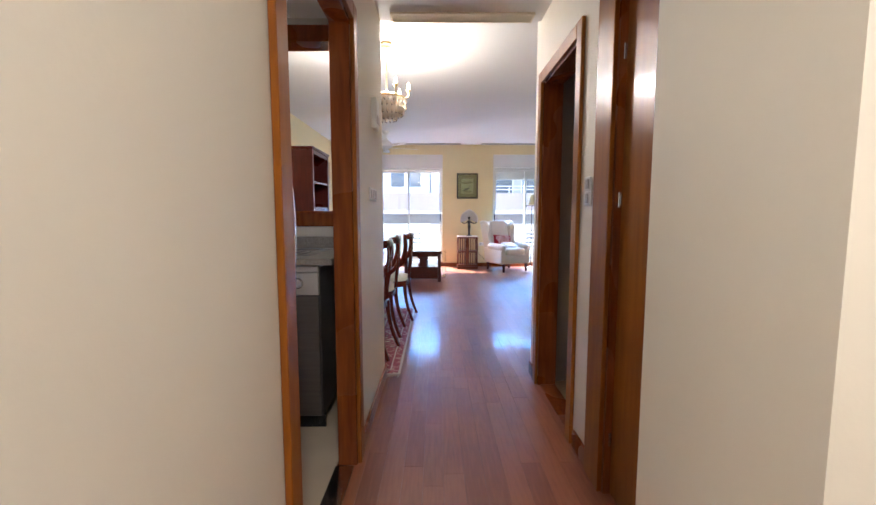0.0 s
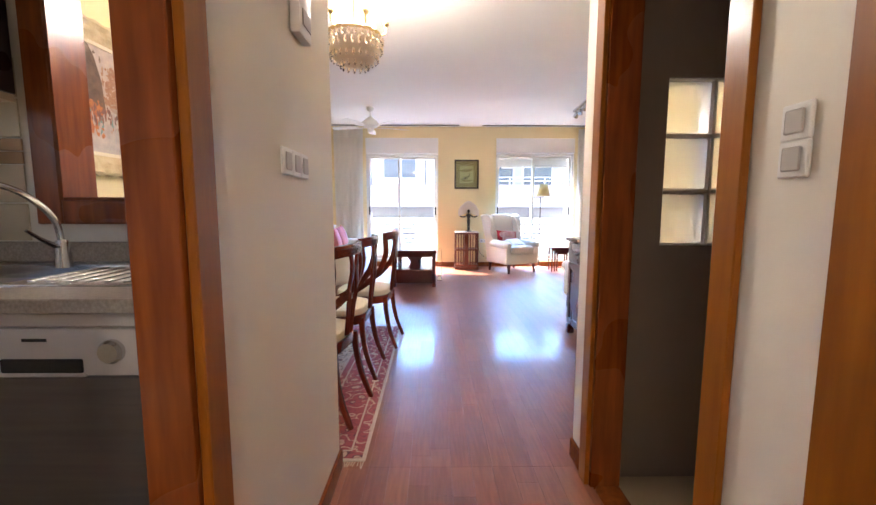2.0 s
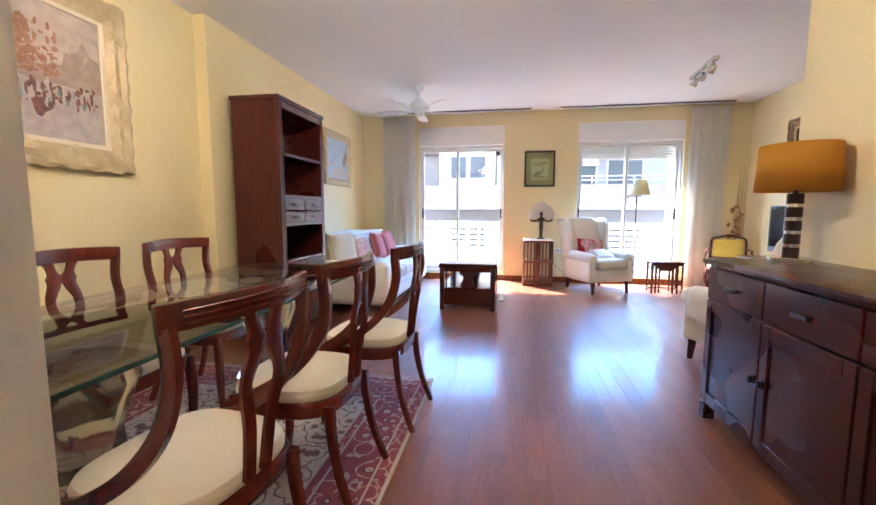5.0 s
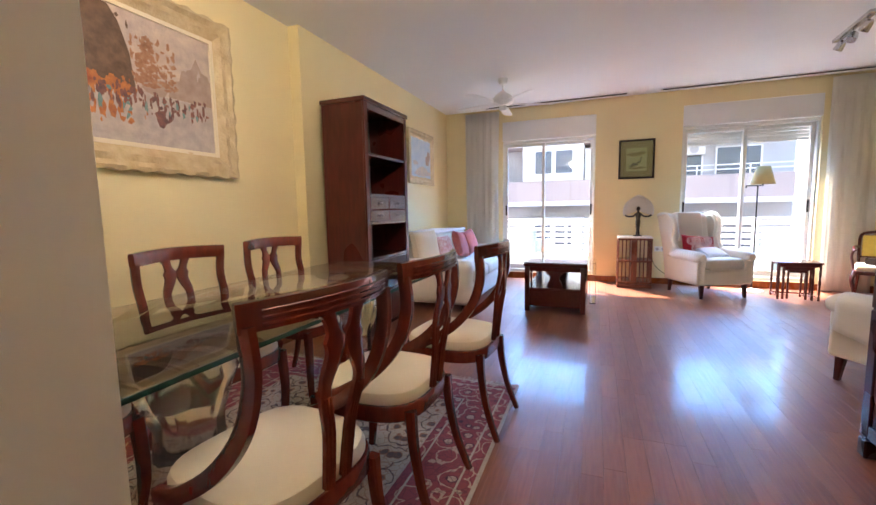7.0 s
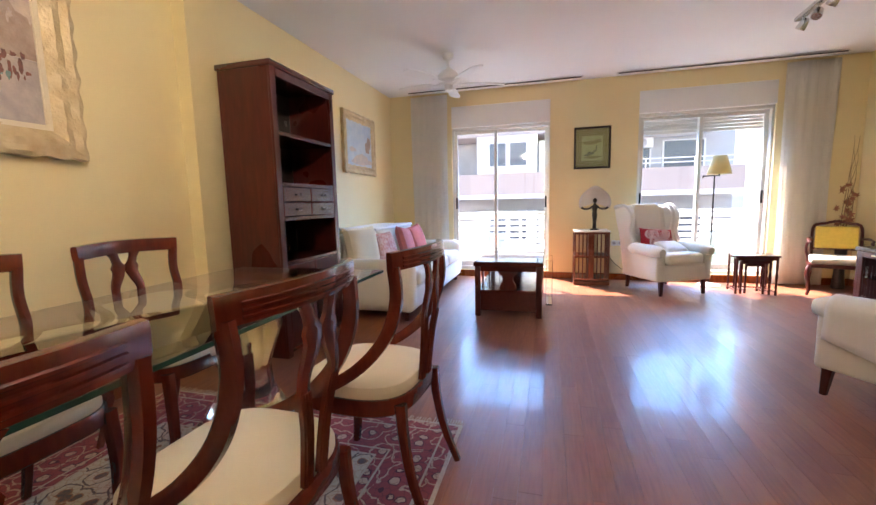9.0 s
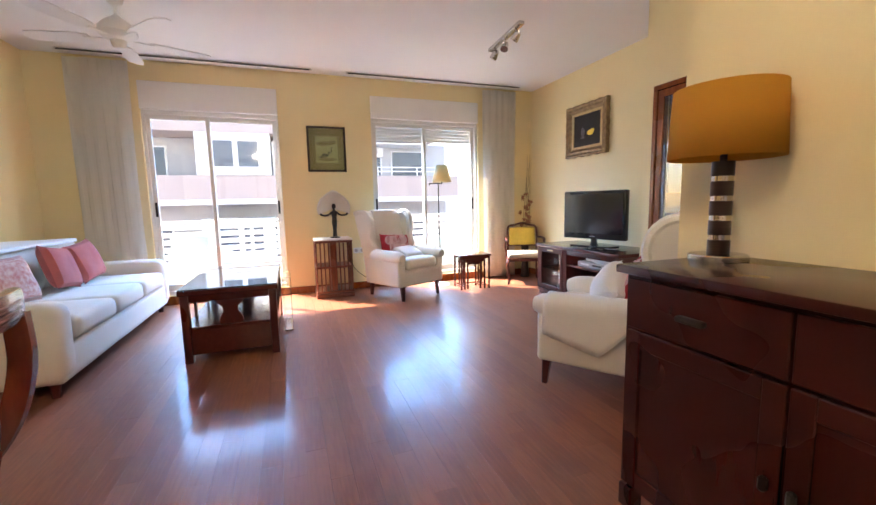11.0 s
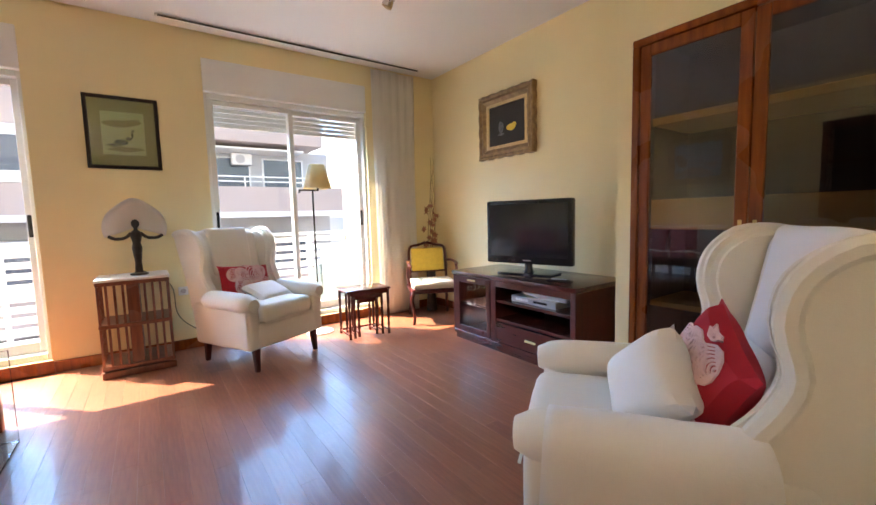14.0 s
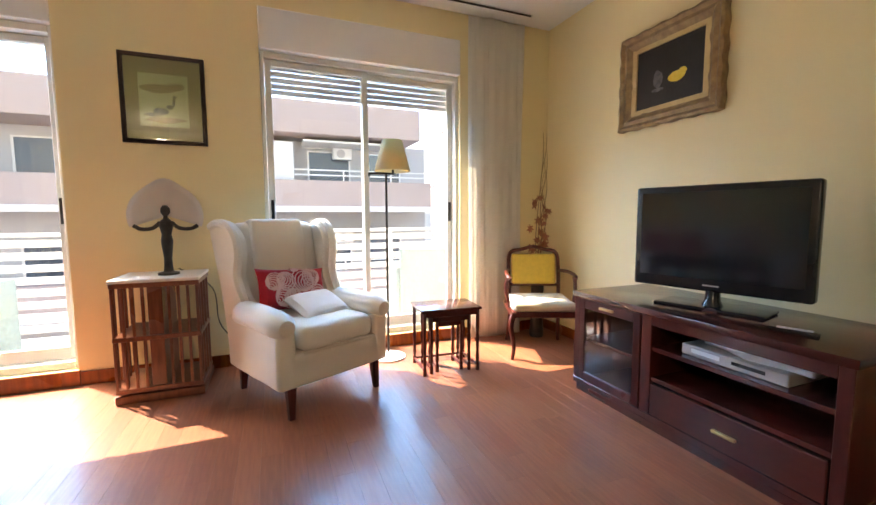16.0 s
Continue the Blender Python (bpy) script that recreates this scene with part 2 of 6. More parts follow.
def pillow(w, h, d, n=14, pinch=0.35, wob=0.006, seed=0):
    """A stuffed cushion in the xz plane, thick along y."""
    bm = bmesh.new()
    grid = []
    for s in (-1, 1):
        g = []
        for i in range(n + 1):
            row = []
            for j in range(n + 1):
                u, v = 2 * i / n - 1, 2 * j / n - 1
                swell = max(0.0, (1 - u ** 4) * (1 - v ** 4)) ** 0.5
                inw = 1 - pinch * 0.2 * (1 - abs(u) ** 3) * abs(v) ** 3
                inh = 1 - pinch * 0.2 * (1 - abs(v) ** 3) * abs(u) ** 3
                q = noise.noise(Vector((u * 2 + seed, v * 2, s * 3.0 + seed)))
                row.append(bm.verts.new((u * w / 2 * inh, s * (d / 2 * swell + wob * q * swell), v * h / 2 * inw)))
            g.append(row)
        grid.append(g)
    for k, g in enumerate(grid):
        for i in range(n):
            for j in range(n):
                q = (g[i][j], g[i + 1][j], g[i + 1][j + 1], g[i][j + 1])
                bm.faces.new(q if k == 0 else q[::-1])
    bmesh.ops.remove_doubles(bm, verts=bm.verts, dist=1e-4)
    return bm


def soft(x0, x1, y0, y1, z0, z1, r=0.05, wob=0.004, seed=0, cuts=5, m=None):
    """An upholstered block with rounded edges and a slightly uneven surface."""
    bm = onebox(x0, x1, y0, y1, z0, z1, bevel=min(r, 0.49 * min(x1 - x0, y1 - y0, z1 - z0)), seg=4)
    bmesh.ops.subdivide_edges(bm, edges=[e for e in bm.edges if e.calc_length() > 0.12], cuts=cuts, use_grid_fill=True)
    for v in bm.verts:
        q = noise.noise_vector(v.co * 6 + Vector((seed * 3.1, seed, 0)))
        v.co += q * wob
    if m is not None:
        bmesh.ops.transform(bm, matrix=m, verts=bm.verts)
    return bm


# ---- structure: floors, walls, ceilings ----
H = 2.80   # living room ceiling
HC = 2.54  # corridor ceiling

structure("floor", boxes([(-3.0, 4.4, -1.8, 10.0, -0.25, -0.012)]), M_JOINT, "dark bed under the reddish wood plank floor", "floor")
structure("floor_kitchen", boxes([(-2.6, -0.50, -0.2, 2.95, -0.012, 0.002)]), M_TILE, "beige tiled kitchen floor", "floor")
structure("floor_bathroom", boxes([(0.83, 2.6, 1.9, 3.06, -0.012, 0.003)]), M_TILE, "pale beige tiled bathroom floor", "floor")
structure("ceiling", boxes([(-2.75, 4.1, 3.08, 10.0, H, H + 0.2)]), M_CEIL, "plain white painted living room ceiling", "ceiling")
structure("ceiling_corridor", boxes([(-0.72, 2.6, -1.8, 3.079, HC, HC + 0.25)]), M_CEIL, "lower white ceiling of the corridor", "ceiling")
structure("ceiling_kitchen", boxes([(-2.75, -0.721, -0.4, 3.079, 2.5, 2.7)]), M_CEIL, "white kitchen ceiling", "ceiling")

# corridor, left side with the kitchen doorway (y 1.17 to 2.02)
structure("wall_corridor_west", boxes([(-0.50, -0.40, -1.6, 1.17, 0, HC), (-0.485, -0.40, 2.03, 3.08, 0, HC), (-0.485, -0.40, 1.17, 2.03, 2.08, HC)]),
          M_WALL_W, "cream painted corridor wall beside the kitchen doorway")
# corridor, right side with a bathroom doorway (2.25 to 2.96) and a closed door (1.1 to 1.8)
structure("wall_corridor_east", boxes([(0.71, 0.83, 2.96, 3.06, 0, HC), (0.71, 0.83, 1.82, 2.25, 0, HC), (0.71, 0.83, 2.25, 2.96, 2.10, HC),
                                       (0.71, 0.83, 1.0, 1.82, 2.10, HC), (0.48, 0.83, 0.62, 1.08, 0, HC), (0.78, 0.90, -1.6, 0.62, 0, HC)]),
          M_WALL_W, "cream painted corridor wall between two wooden doors")
structure("wall_corridor_end", boxes([(-0.56, 0.9, -1.75, -1.6, 0, HC)]), M_WALL_W, "plain cream wall closing the corridor")
# wall between dining room and kitchen, with the serving hatch
structure("wall_dining_south", boxes([(-2.6, -1.43, 2.95, 3.08, 0, H), (-0.62, -0.4005, 2.95, 3.082, 0, H), (-1.43, -0.62, 2.95, 3.08, 0, 1.22),
                                      (-1.43, -0.62, 2.95, 3.08, 2.36, H)]), M_WALL_W, "cream wall with a wood-framed serving hatch")
structure("wall_kitchen", boxes([(-2.75, -2.6, -0.2, 0.9, 0, 2.5), (-2.75, -2.6, 1.5, 3.15, 0, 2.5), (-2.75, -2.6, 0.9, 1.5, 0, 1.4), (-2.75, -2.6, 0.9, 1.5, 1.9, 2.5), (-2.6, -0.56, -0.35, -0.2, 0, 2.5)]), M_WALL_W, "plain cream kitchen walls with a side window")
structure("wall_dining_west", boxes([(-2.62, -2.42, 3.08, 5.83, 0, H), (-2.62, -2.31, 5.83, 9.62, 0, H)]), M_WALL_Y, "pale yellow painted wall with a shallow pier")
structure("wall_hall_east", boxes([(0.71, 0.98, 3.06, 3.17, 0, H), (1.58, 2.0, 3.06, 3.17, 0, H), (0.98, 1.58, 3.06, 3.17, 0, 1.04), (0.98, 1.58, 3.06, 3.17, 1.72, H),
                                   (0.71, 2.6, 3.04, 3.059, HC + 0.26, H)]), M_WALL_W, "cream wall with a small glass block window")
structure("wall_sideboard", boxes([(1.86, 2.0, 3.17, 5.40, 0, H), (2.0, 4.0, 5.27, 5.40, 0, H)]), M_WALL_Y, "cream yellow wall behind the sideboard")
structure("wall_cupboard", boxes([(2.98, 3.10, 5.402, 5.53, 0, H), (2.98, 3.10, 6.60, 6.69, 0, H), (2.98, 3.10, 5.53, 6.60, 2.02, H), (3.10, 3.78, 6.57, 6.69, 0, H)]),
          M_WALL_Y, "pale yellow wall round the glazed cupboard doors")
structure("wall_east", boxes([(3.78, 3.95, 5.36, 9.62, 0, H)]), M_WALL_Y, "pale yellow wall behind the television")
W1, W2 = (-1.32, 0.13, 0.12, 2.58), (1.29, 2.87, 0.12, 2.58)
structure("wall_north", boxes([(-2.62, W1[0], 9.62, 9.87, 0, H), (W1[1], W2[0], 9.62, 9.87, 0, H), (W2[1], 3.95, 9.62, 9.87, 0, H),
                               (W1[0], W1[1], 9.62, 9.87, 2.58, H), (W2[0], W2[1], 9.62, 9.87, 2.58, H),
                               (W1[0], W1[1], 9.62, 9.87, 0, 0.10), (W2[0], W2[1], 9.62, 9.87, 0, 0.10)]), M_WALL_Y, "pale yellow wall with two balcony doors")
structure("wall_bathroom", boxes([(2.6, 2.7, 1.8, 3.2, 0, HC), (0.83, 2.6, 1.80, 1.9, 0, HC), (0.83, 0.98, 3.0, 3.059, 0, HC), (1.58, 2.6, 3.0, 3.059, 0, HC), (0.98, 1.58, 3.0, 3.059, 0, 1.04), (0.98, 1.58, 3.0, 3.059, 1.72, HC)]),
          M_BATHWALL, "dark taupe tiled bathroom wall")


def baseboard(rows):
    structure("baseboard", boxes(rows, 0.003), M_FRAME, "reddish brown wooden skirting board", "baseboard")


baseboard([(-0.40, -0.385, 2.09, 3.08, 0, 0.09)])
baseboard([(-0.40, -0.385, -1.6, 1.08, 0, 0.09)])
baseboard([(0.695, 0.71, 1.98, 2.17, 0, 0.09)])
baseboard([(0.695, 0.71, 3.035, 3.17, 0, 0.09)])
baseboard([(0.71, 1.86, 3.17, 3.185, 0, 0.09)])
baseboard([(1.845, 1.86, 3.185, 5.40, 0, 0.09)])
baseboard([(1.845, 2.965, 5.40, 5.415, 0, 0.09)])
baseboard([(2.965, 2.98, 6.605, 6.69, 0, 0.09)])
baseboard([(3.765, 3.78, 6.69, 9.62, 0, 0.09)])
baseboard([(-2.42, -0.40, 3.083, 3.098, 0, 0.09)])
baseboard([(-2.42, -2.405, 3.098, 5.83, 0, 0.09)])
baseboard([(-2.31, -2.295, 5.83, 9.62, 0, 0.09)])
for x0, x1 in ((-2.295, -1.33), (0.14, 1.28), (2.88, 3.765)):
    baseboard([(x0, x1, 9.605, 9.62, 0, 0.09)])
for x0, x1 in ((-1.33, 0.14), (1.28, 2.88)):
    baseboard([(x0, x1, 9.60, 9.62, 0, 0.10)])

# ---- doorways, windows and built-in parts ----
def door_casing(name, label, x_face, x_back, y0, y1, top, proud, w=0.075):
    """A wooden frame lining an opening in a wall that runs along y."""
    t = thing(name, label, "door frame", kind="structure")
    s = 0.02 if proud > 0 else -0.02
    for a, b in ((y0, y0 + 0.025), (y1 - 0.025, y1)):
        part("jamb", onebox(min(x_face, x_back), max(x_face, x_back), a, b, 0, top, 0.002), M_FRAME, t)
    part("head", onebox(min(x_face, x_back), max(x_face, x_back), y0 + 0.025, y1 - 0.025, top - 0.025, top, 0.002), M_FRAME, t)
    for a, b in ((y0 - w + 0.01, y0 + 0.01), (y1 - 0.01, y1 + w - 0.01)):
        part("casing", onebox(min(x_face, x_face + s), max(x_face, x_face + s), a, b, 0, top + w - 0.01, 0.003), M_DOOR, t)
    part("casing", onebox(min(x_face, x_face + s), max(x_face, x_face + s), y0 + 0.012, y1 - 0.012, top - 0.01, top + w - 0.01, 0.003), M_DOOR, t)
    return t


door_casing("door_1", "varnished reddish wood frame of the kitchen doorway", -0.398, -0.488, 1.17, 2.03, 2.08, 1)
d2 = door_casing("door_2", "varnished reddish wood frame of the bathroom doorway", 0.708, 0.835, 2.25, 2.96, 2.10, -1)
d3 = door_casing("door_3", "closed glossy varnished wooden door in its frame", 0.708, 0.835, 1.09, 1.82, 2.10, -1, w=0.165)
part("door_leaf", onebox(0.735, 0.775, 1.117, 1.793, 0.01, 2.07, 0.003), M_DOOR, d3)
for z in (0.25, 1.27, 1.85):
    hb = bmesh.new()
    lathe(hb, [(0.006, -0.03), (0.006, 0.03)], 10, (0.728, 1.797, z))
    part("hinge", hb, M_CHROME, d3)
# sliding leaf of the kitchen, half in its pocket, with a large pull
leaf = thing("sliding_door", "varnished wooden sliding kitchen door with a steel pull", "door", kind="structure")
panel = part("door_leaf", onebox(-0.508, -0.470, 0.42, 1.235, 0.01, 2.05, 0.003), M_DOOR, leaf)
hb = sweep(bmesh.new(), smooth_path([(-0.471, 1.20, 1.035), (-0.445, 1.245, 1.035), (-0.428, 1.285, 1.065), (-0.428, 1.285, 1.275), (-0.445, 1.245, 1.31), (-0.471, 1.20, 1.31)], 5), 0.014, 10)
part("handle", hb, M_CHROME, panel, "brushed steel bar pull")
structure("threshold", onebox(-0.50, -0.41, 1.20, 1.99, 0.0005, 0.008, 0.002), M_CHROME, "metal strip at the kitchen doorway", "trim")
structure("threshold", onebox(0.72, 0.83, 2.28, 2.93, 0.0005, 0.010, 0.002), M_FRAME, "dark wooden threshold of the bathroom", "trim")

# serving hatch lining
hatch = thing("serving_hatch", "reddish wooden frame round the kitchen serving hatch", "hatch", kind="structure")
for a in ((-1.445, -1.415, 2.93, 3.10, 1.205, 2.375), (-0.635, -0.605, 2.93, 3.10, 1.205, 2.375)):
    part("jamb", onebox(*a, 0.003), M_FRAME, hatch)
part("sill", onebox(-1.415, -0.635, 2.93, 3.10, 1.205, 1.235, 0.003), M_FRAME, hatch)
part("head", onebox(-1.415, -0.635, 2.93, 3.10, 2.345, 2.375, 0.003), M_FRAME, hatch)
for y0, y1 in ((2.925, 2.945), (3.084, 3.102)):
    part("casing", onebox(-1.52, -1.42, y0, y1, 1.13, 2.45, 0.005), M_FRAME, hatch)
    part("casing", onebox(-0.63, -0.58, y0, y1, 1.13, 2.45, 0.005), M_FRAME, hatch)
    part("casing", onebox(-1.42, -0.63, y0, y1, 1.13, 1.225, 0.005), M_FRAME, hatch)
    part("casing", onebox(-1.42, -0.63, y0, y1, 2.355, 2.45, 0.005), M_FRAME, hatch)

# glass block window of the bathroom
gbw = thing("window_3", "small window of nine frosted glass blocks", "window", kind="structure")
M_BLOCK = glass_mat("frosted_glass_block", (0.93, 0.95, 0.93), rough=0.35)
part("grid", boxes([(0.98 + 0.2 * k - 0.006, 0.98 + 0.2 * k + 0.006, 3.01, 3.15, 1.04, 1.72) for k in range(4)] +
                   [(0.98, 1.58, 3.01, 3.15, 1.04 + 0.2267 * k - 0.006, 1.04 + 0.2267 * k + 0.006) for k in range(4)]), M_WHITE, gbw)
for i in range(3):
    for k in range(3):
        g = part("glass_block", onebox(0.988 + 0.2 * i, 1.172 + 0.2 * i, 3.02, 3.14, 1.049 + 0.2267 * k, 1.258 + 0.2267 * k, 0.012, 2), M_BLOCK, gbw)
        g.visible_shadow = False


def balcony_door(name, label, x0, x1, mid, top, shutter):
    t = thing(name, label, "balcony door", kind="structure")
    y0, y1, z0 = 9.66, 9.78, 0.10
    part("window_frame", onebox(x0, x0 + 0.03, y0, y1, z0, top, 0.004), M_ALU, t)
    part("window_frame", onebox(x1 - 0.03, x1, y0, y1, z0, top, 0.004), M_ALU, t)
    part("window_frame", onebox(x0 + 0.03, x1 - 0.03, y0, y1, top - 0.045, top, 0.004), M_ALU, t)
    part("window_sill", onebox(x0 + 0.03, x1 - 0.03, y0, y1, z0, z0 + 0.05, 0.004), M_ALU, t)
    part("shutter_box", onebox(x0, x1, 9.612, 9.86, top + 0.001, 2.58, 0.006), M_WHITE, t, "white painted roller shutter box")
    w = 0.045
    for a, b, ya in ((x0 + 0.032, mid + w / 2, 9.68), (mid - w / 2, x1 - 0.032, 9.725)):
        s = part("sash", boxes([(a, a + w, ya, ya + 0.035, 0.155, top - 0.05), (b - w, b, ya, ya + 0.035, 0.155, top - 0.05),
                                (a + w, b - w, ya, ya + 0.035, top - 0.05 - w, top - 0.05), (a + w, b - w, ya, ya + 0.035, 0.155, 0.155 + 0.08)], 0.003), M_ALU, t)
        p = part("pane", onebox(a + w, b - w, ya + 0.014, ya + 0.02, 0.235, top - 0.05 - w), M_PANE, s)
        p.visible_shadow = False
        hx = a + w / 2 if a < mid - 0.3 else b - w / 2
        part("door_pull", onebox(hx - 0.012, hx + 0.012, ya - 0.012, ya + 0.002, 1.05, 1.22, 0.004), M_BLACK, s, "black plastic pull")
    n = int((top - shutter) / 0.045) + 1
    for k in range(n):
        part("shutter_slat", onebox(x0 + 0.05, x1 - 0.05, 9.80, 9.815, top - 0.045 * (k + 1) + 0.004, top - 0.045 * k, 0.004), M_ALU, t)
    return t


balcony_door("window_1", "white aluminium sliding balcony door of two panes", -1.32, 0.13, -0.66, 2.27, 2.22)
balcony_door("window_2", "white aluminium sliding balcony door, shutter slightly lowered", 1.29, 2.87, 2.06, 2.29, 2.04)


def curtain(x0, x1, label):
    bm = bmesh.new()
    n, rows = 90, 12
    cols = []
    for i in range(n + 1):
        u = i / n
        x = x0 + (x1 - x0) * u
        col = []
        for k in range(rows + 1):
            z = 0.02 + (2.74 - 0.02) * k / rows
            y = 9.50 + 0.006 * math.sin(u * (x1 - x0) * 60 + 0.5 * math.sin(z * 1.3)) + 0.010 * math.sin(u * 9 + 0.4 * z)
            col.append(bm.verts.new((x + 0.008 * math.sin(z * 2 + i), y, z)))
        cols.append(col)
    for a, b in zip(cols, cols[1:]):
        for k in range(rows):
            bm.faces.new((a[k], b[k], b[k + 1], a[k + 1]))
    ob = part("curtain", bm, M_CURTAIN, None)
    ob.modifiers.new("thickness", "SOLIDIFY").thickness = 0.002
    return tagged(ob, label, "curtain")


M_CURTAIN = cloth_mat("sheer_white_linen", (0.84, 0.81, 0.74), 0.5)
curtain(-1.92, -1.36, "long off-white curtain drawn aside beside the balcony door")
curtain(2.90, 3.42, "long off-white curtain hanging beside the balcony door")
for a, b in ((-1.95, 0.55), (0.97, 3.46)):
    rail = thing("curtain_track", "slim white curtain track fixed under the ceiling", "curtain track")
    part("rail", onebox(a, b, 9.42, 9.475, 2.772, 2.798, 0.004), M_WHITE, rail)
    part("slot", onebox(a + 0.02, b - 0.02, 9.415, 9.4195, 2.776, 2.79), M_BRONZE, rail, "dark runner slot")

# air vent in the corridor ceiling
vent = thing("ceiling_vent", "beige slotted air vent in the corridor ceiling", "air vent")
part("vent_frame", boxes([(-0.32, 0.64, 2.95, 2.962, 2.525, 2.5395), (-0.32, 0.64, 3.058, 3.07, 2.525, 2.5395), (-0.32, -0.308, 2.962, 3.058, 2.525, 2.5395), (0.628, 0.64, 2.962, 3.058, 2.525, 2.5395)]), M_CREAM, vent)
for k in range(6):
    part("vent_slat", onebox(-0.307, 0.627, 2.966 + 0.0155 * k, 2.974 + 0.0155 * k, 2.527, 2.537), M_CREAM, vent)


def switch(name, label, x, ys, z, w, n, side):
    """A row of wall switches on a wall that runs along y; side: way into the corridor."""
    t = thing(name, label, "light switch")
    for k in range(n):
        y = ys + k * w if side > 0 else ys
        zz = z if side > 0 else z - k * w
        part("plate", onebox(x, x + side * 0.009, y - w / 2 + 0.001, y + w / 2 - 0.001, zz - w / 2, zz + w / 2, 0.003), M_WHITE, t)
        part("rocker", onebox(x + side * 0.0095, x + side * 0.014, y - w * 0.3, y + w * 0.3, zz - w * 0.33, zz + w * 0.33, 0.003), M_SILVER, t)
    return t


switch("light_switch", "row of three white switches on the corridor wall", -0.399, 2.52, 1.33, 0.078, 3, 1)
switch("light_switch", "pair of white switches one above the other", 0.709, 2.075, 1.355, 0.068, 2, -1)
bx = thing("door_chime", "white plastic chime box high on the wall", "door chime")
part("case", onebox(-0.399, -0.367, 2.60, 2.72, 1.72, 1.90, 0.008, 2), M_WHITE, bx)
part("grille", onebox(-0.366, -0.363, 2.62, 2.70, 1.75, 1.80, 0.002), M_SILVER, bx)

# ---- kitchen ----
dw = thing("dishwasher", "stainless steel dishwasher under the worktop", "dishwasher")
part("body", onebox(-1.235, -0.645, 2.32, 2.88, 0.09, 0.925), M_STEELFRONT, dw)
part("front_panel", onebox(-1.233, -0.647, 2.295, 2.319, 0.10, 0.775, 0.004), M_STEELFRONT, dw)
cp = part("control_panel", onebox(-1.233, -0.647, 2.288, 2.319, 0.779, 0.90, 0.008, 2), M_SILVER, dw, "silver control panel")
part("lid_strip", onebox(-1.233, -0.647, 2.292, 2.319, 0.903, 0.94, 0.004), M_SILVER, dw)
part("grip_recess", onebox(-1.03, -0.83, 2.284, 2.2875, 0.79, 0.825, 0.003), M_BLACK, cp)
part("grip_lip", onebox(-1.04, -0.82, 2.278, 2.2875, 0.781, 0.789, 0.003), M_SILVER, cp)
kb = lathe(bmesh.new(), [(0.03, 0), (0.03, 0.012), (0.024, 0.02)], 20)
bmesh.ops.transform(kb, matrix=pose(-0.755, 2.288, 0.845, 90, 0, 0), verts=kb.verts)
part("knob", kb, M_CHROME, cp)
part("badge", onebox(-0.975, -0.915, 2.2868, 2.2878, 0.868, 0.876), M_BLACK, cp)
part("plinth", onebox(-1.235, -0.645, 2.36, 2.38, 0.004, 0.089), M_BLACK, dw)


def kitchen_unit(x0, x1, z0, z1, y0, label):
    t = thing("kitchen_cabinet", label, "cabinet")
    part("body", onebox(x0, x1, y0 + 0.021, 2.92 if z0 > 1 else 2.88, z0, z1), M_KIT, t)
    part("door", onebox(x0 + 0.002, x1 - 0.002, y0, y0 + 0.02, z0 + 0.003, z1 - 0.003, 0.003), M_KIT, t)
    return t


M_KIT = mat("wenge_laminate", (0.045, 0.020, 0.018), (0.03, 0.014, 0.013), rough=0.3, scale=4, stretch=(8, 8, 1))
kitchen_unit(-1.85, -1.243, 0.10, 0.94, 2.30, "dark brown laminate base cabinet under the sink")
kitchen_unit(-2.46, -1.853, 0.10, 0.94, 2.30, "dark brown laminate base cabinet")
up = kitchen_unit(-1.95, -1.545, 1.62, 2.32, 2.60, "dark brown laminate wall cabinet with a pale light strip")
part("light_strip", onebox(-1.95, -1.55, 2.60, 2.92, 1.59, 1.617), M_CREAM, up)
wt = thing("worktop", "speckled grey brown stone worktop with upstand", "worktop")
part("slab", boxes([(-2.5, -0.565, 2.26, 2.42, 0.945, 0.98), (-2.5, -1.62, 2.42, 2.82, 0.945, 0.98), (-0.72, -0.565, 2.42, 2.82, 0.945, 0.98), (-2.5, -0.565, 2.82, 2.945, 0.945, 0.98)], 0.003), M_STONE, wt)
part("upstand", onebox(-2.5, -0.565, 2.93, 2.947, 0.981, 1.06, 0.003), M_STONE, wt)
sk = thing("kitchen_sink", "stainless steel inset sink with drainer", "sink")
part("rim", boxes([(-1.62, -0.72, 2.42, 2.44, 0.978, 0.985), (-1.62, -0.72, 2.80, 2.82, 0.978, 0.985), (-1.62, -1.60, 2.44, 2.80, 0.978, 0.985), (-1.18, -0.72, 2.44, 2.80, 0.974, 0.982)]), M_CHROME, sk)
part("bowl", boxes([(-1.60, -1.19, 2.44, 2.80, 0.84, 0.845), (-1.60, -1.595, 2.44, 2.80, 0.845, 0.978), (-1.19, -1.185, 2.44, 2.80, 0.845, 0.974), (-1.595, -1.19, 2.44, 2.445, 0.845, 0.978), (-1.595, -1.19, 2.795, 2.80, 0.845, 0.978)]), M_CHROME, sk)
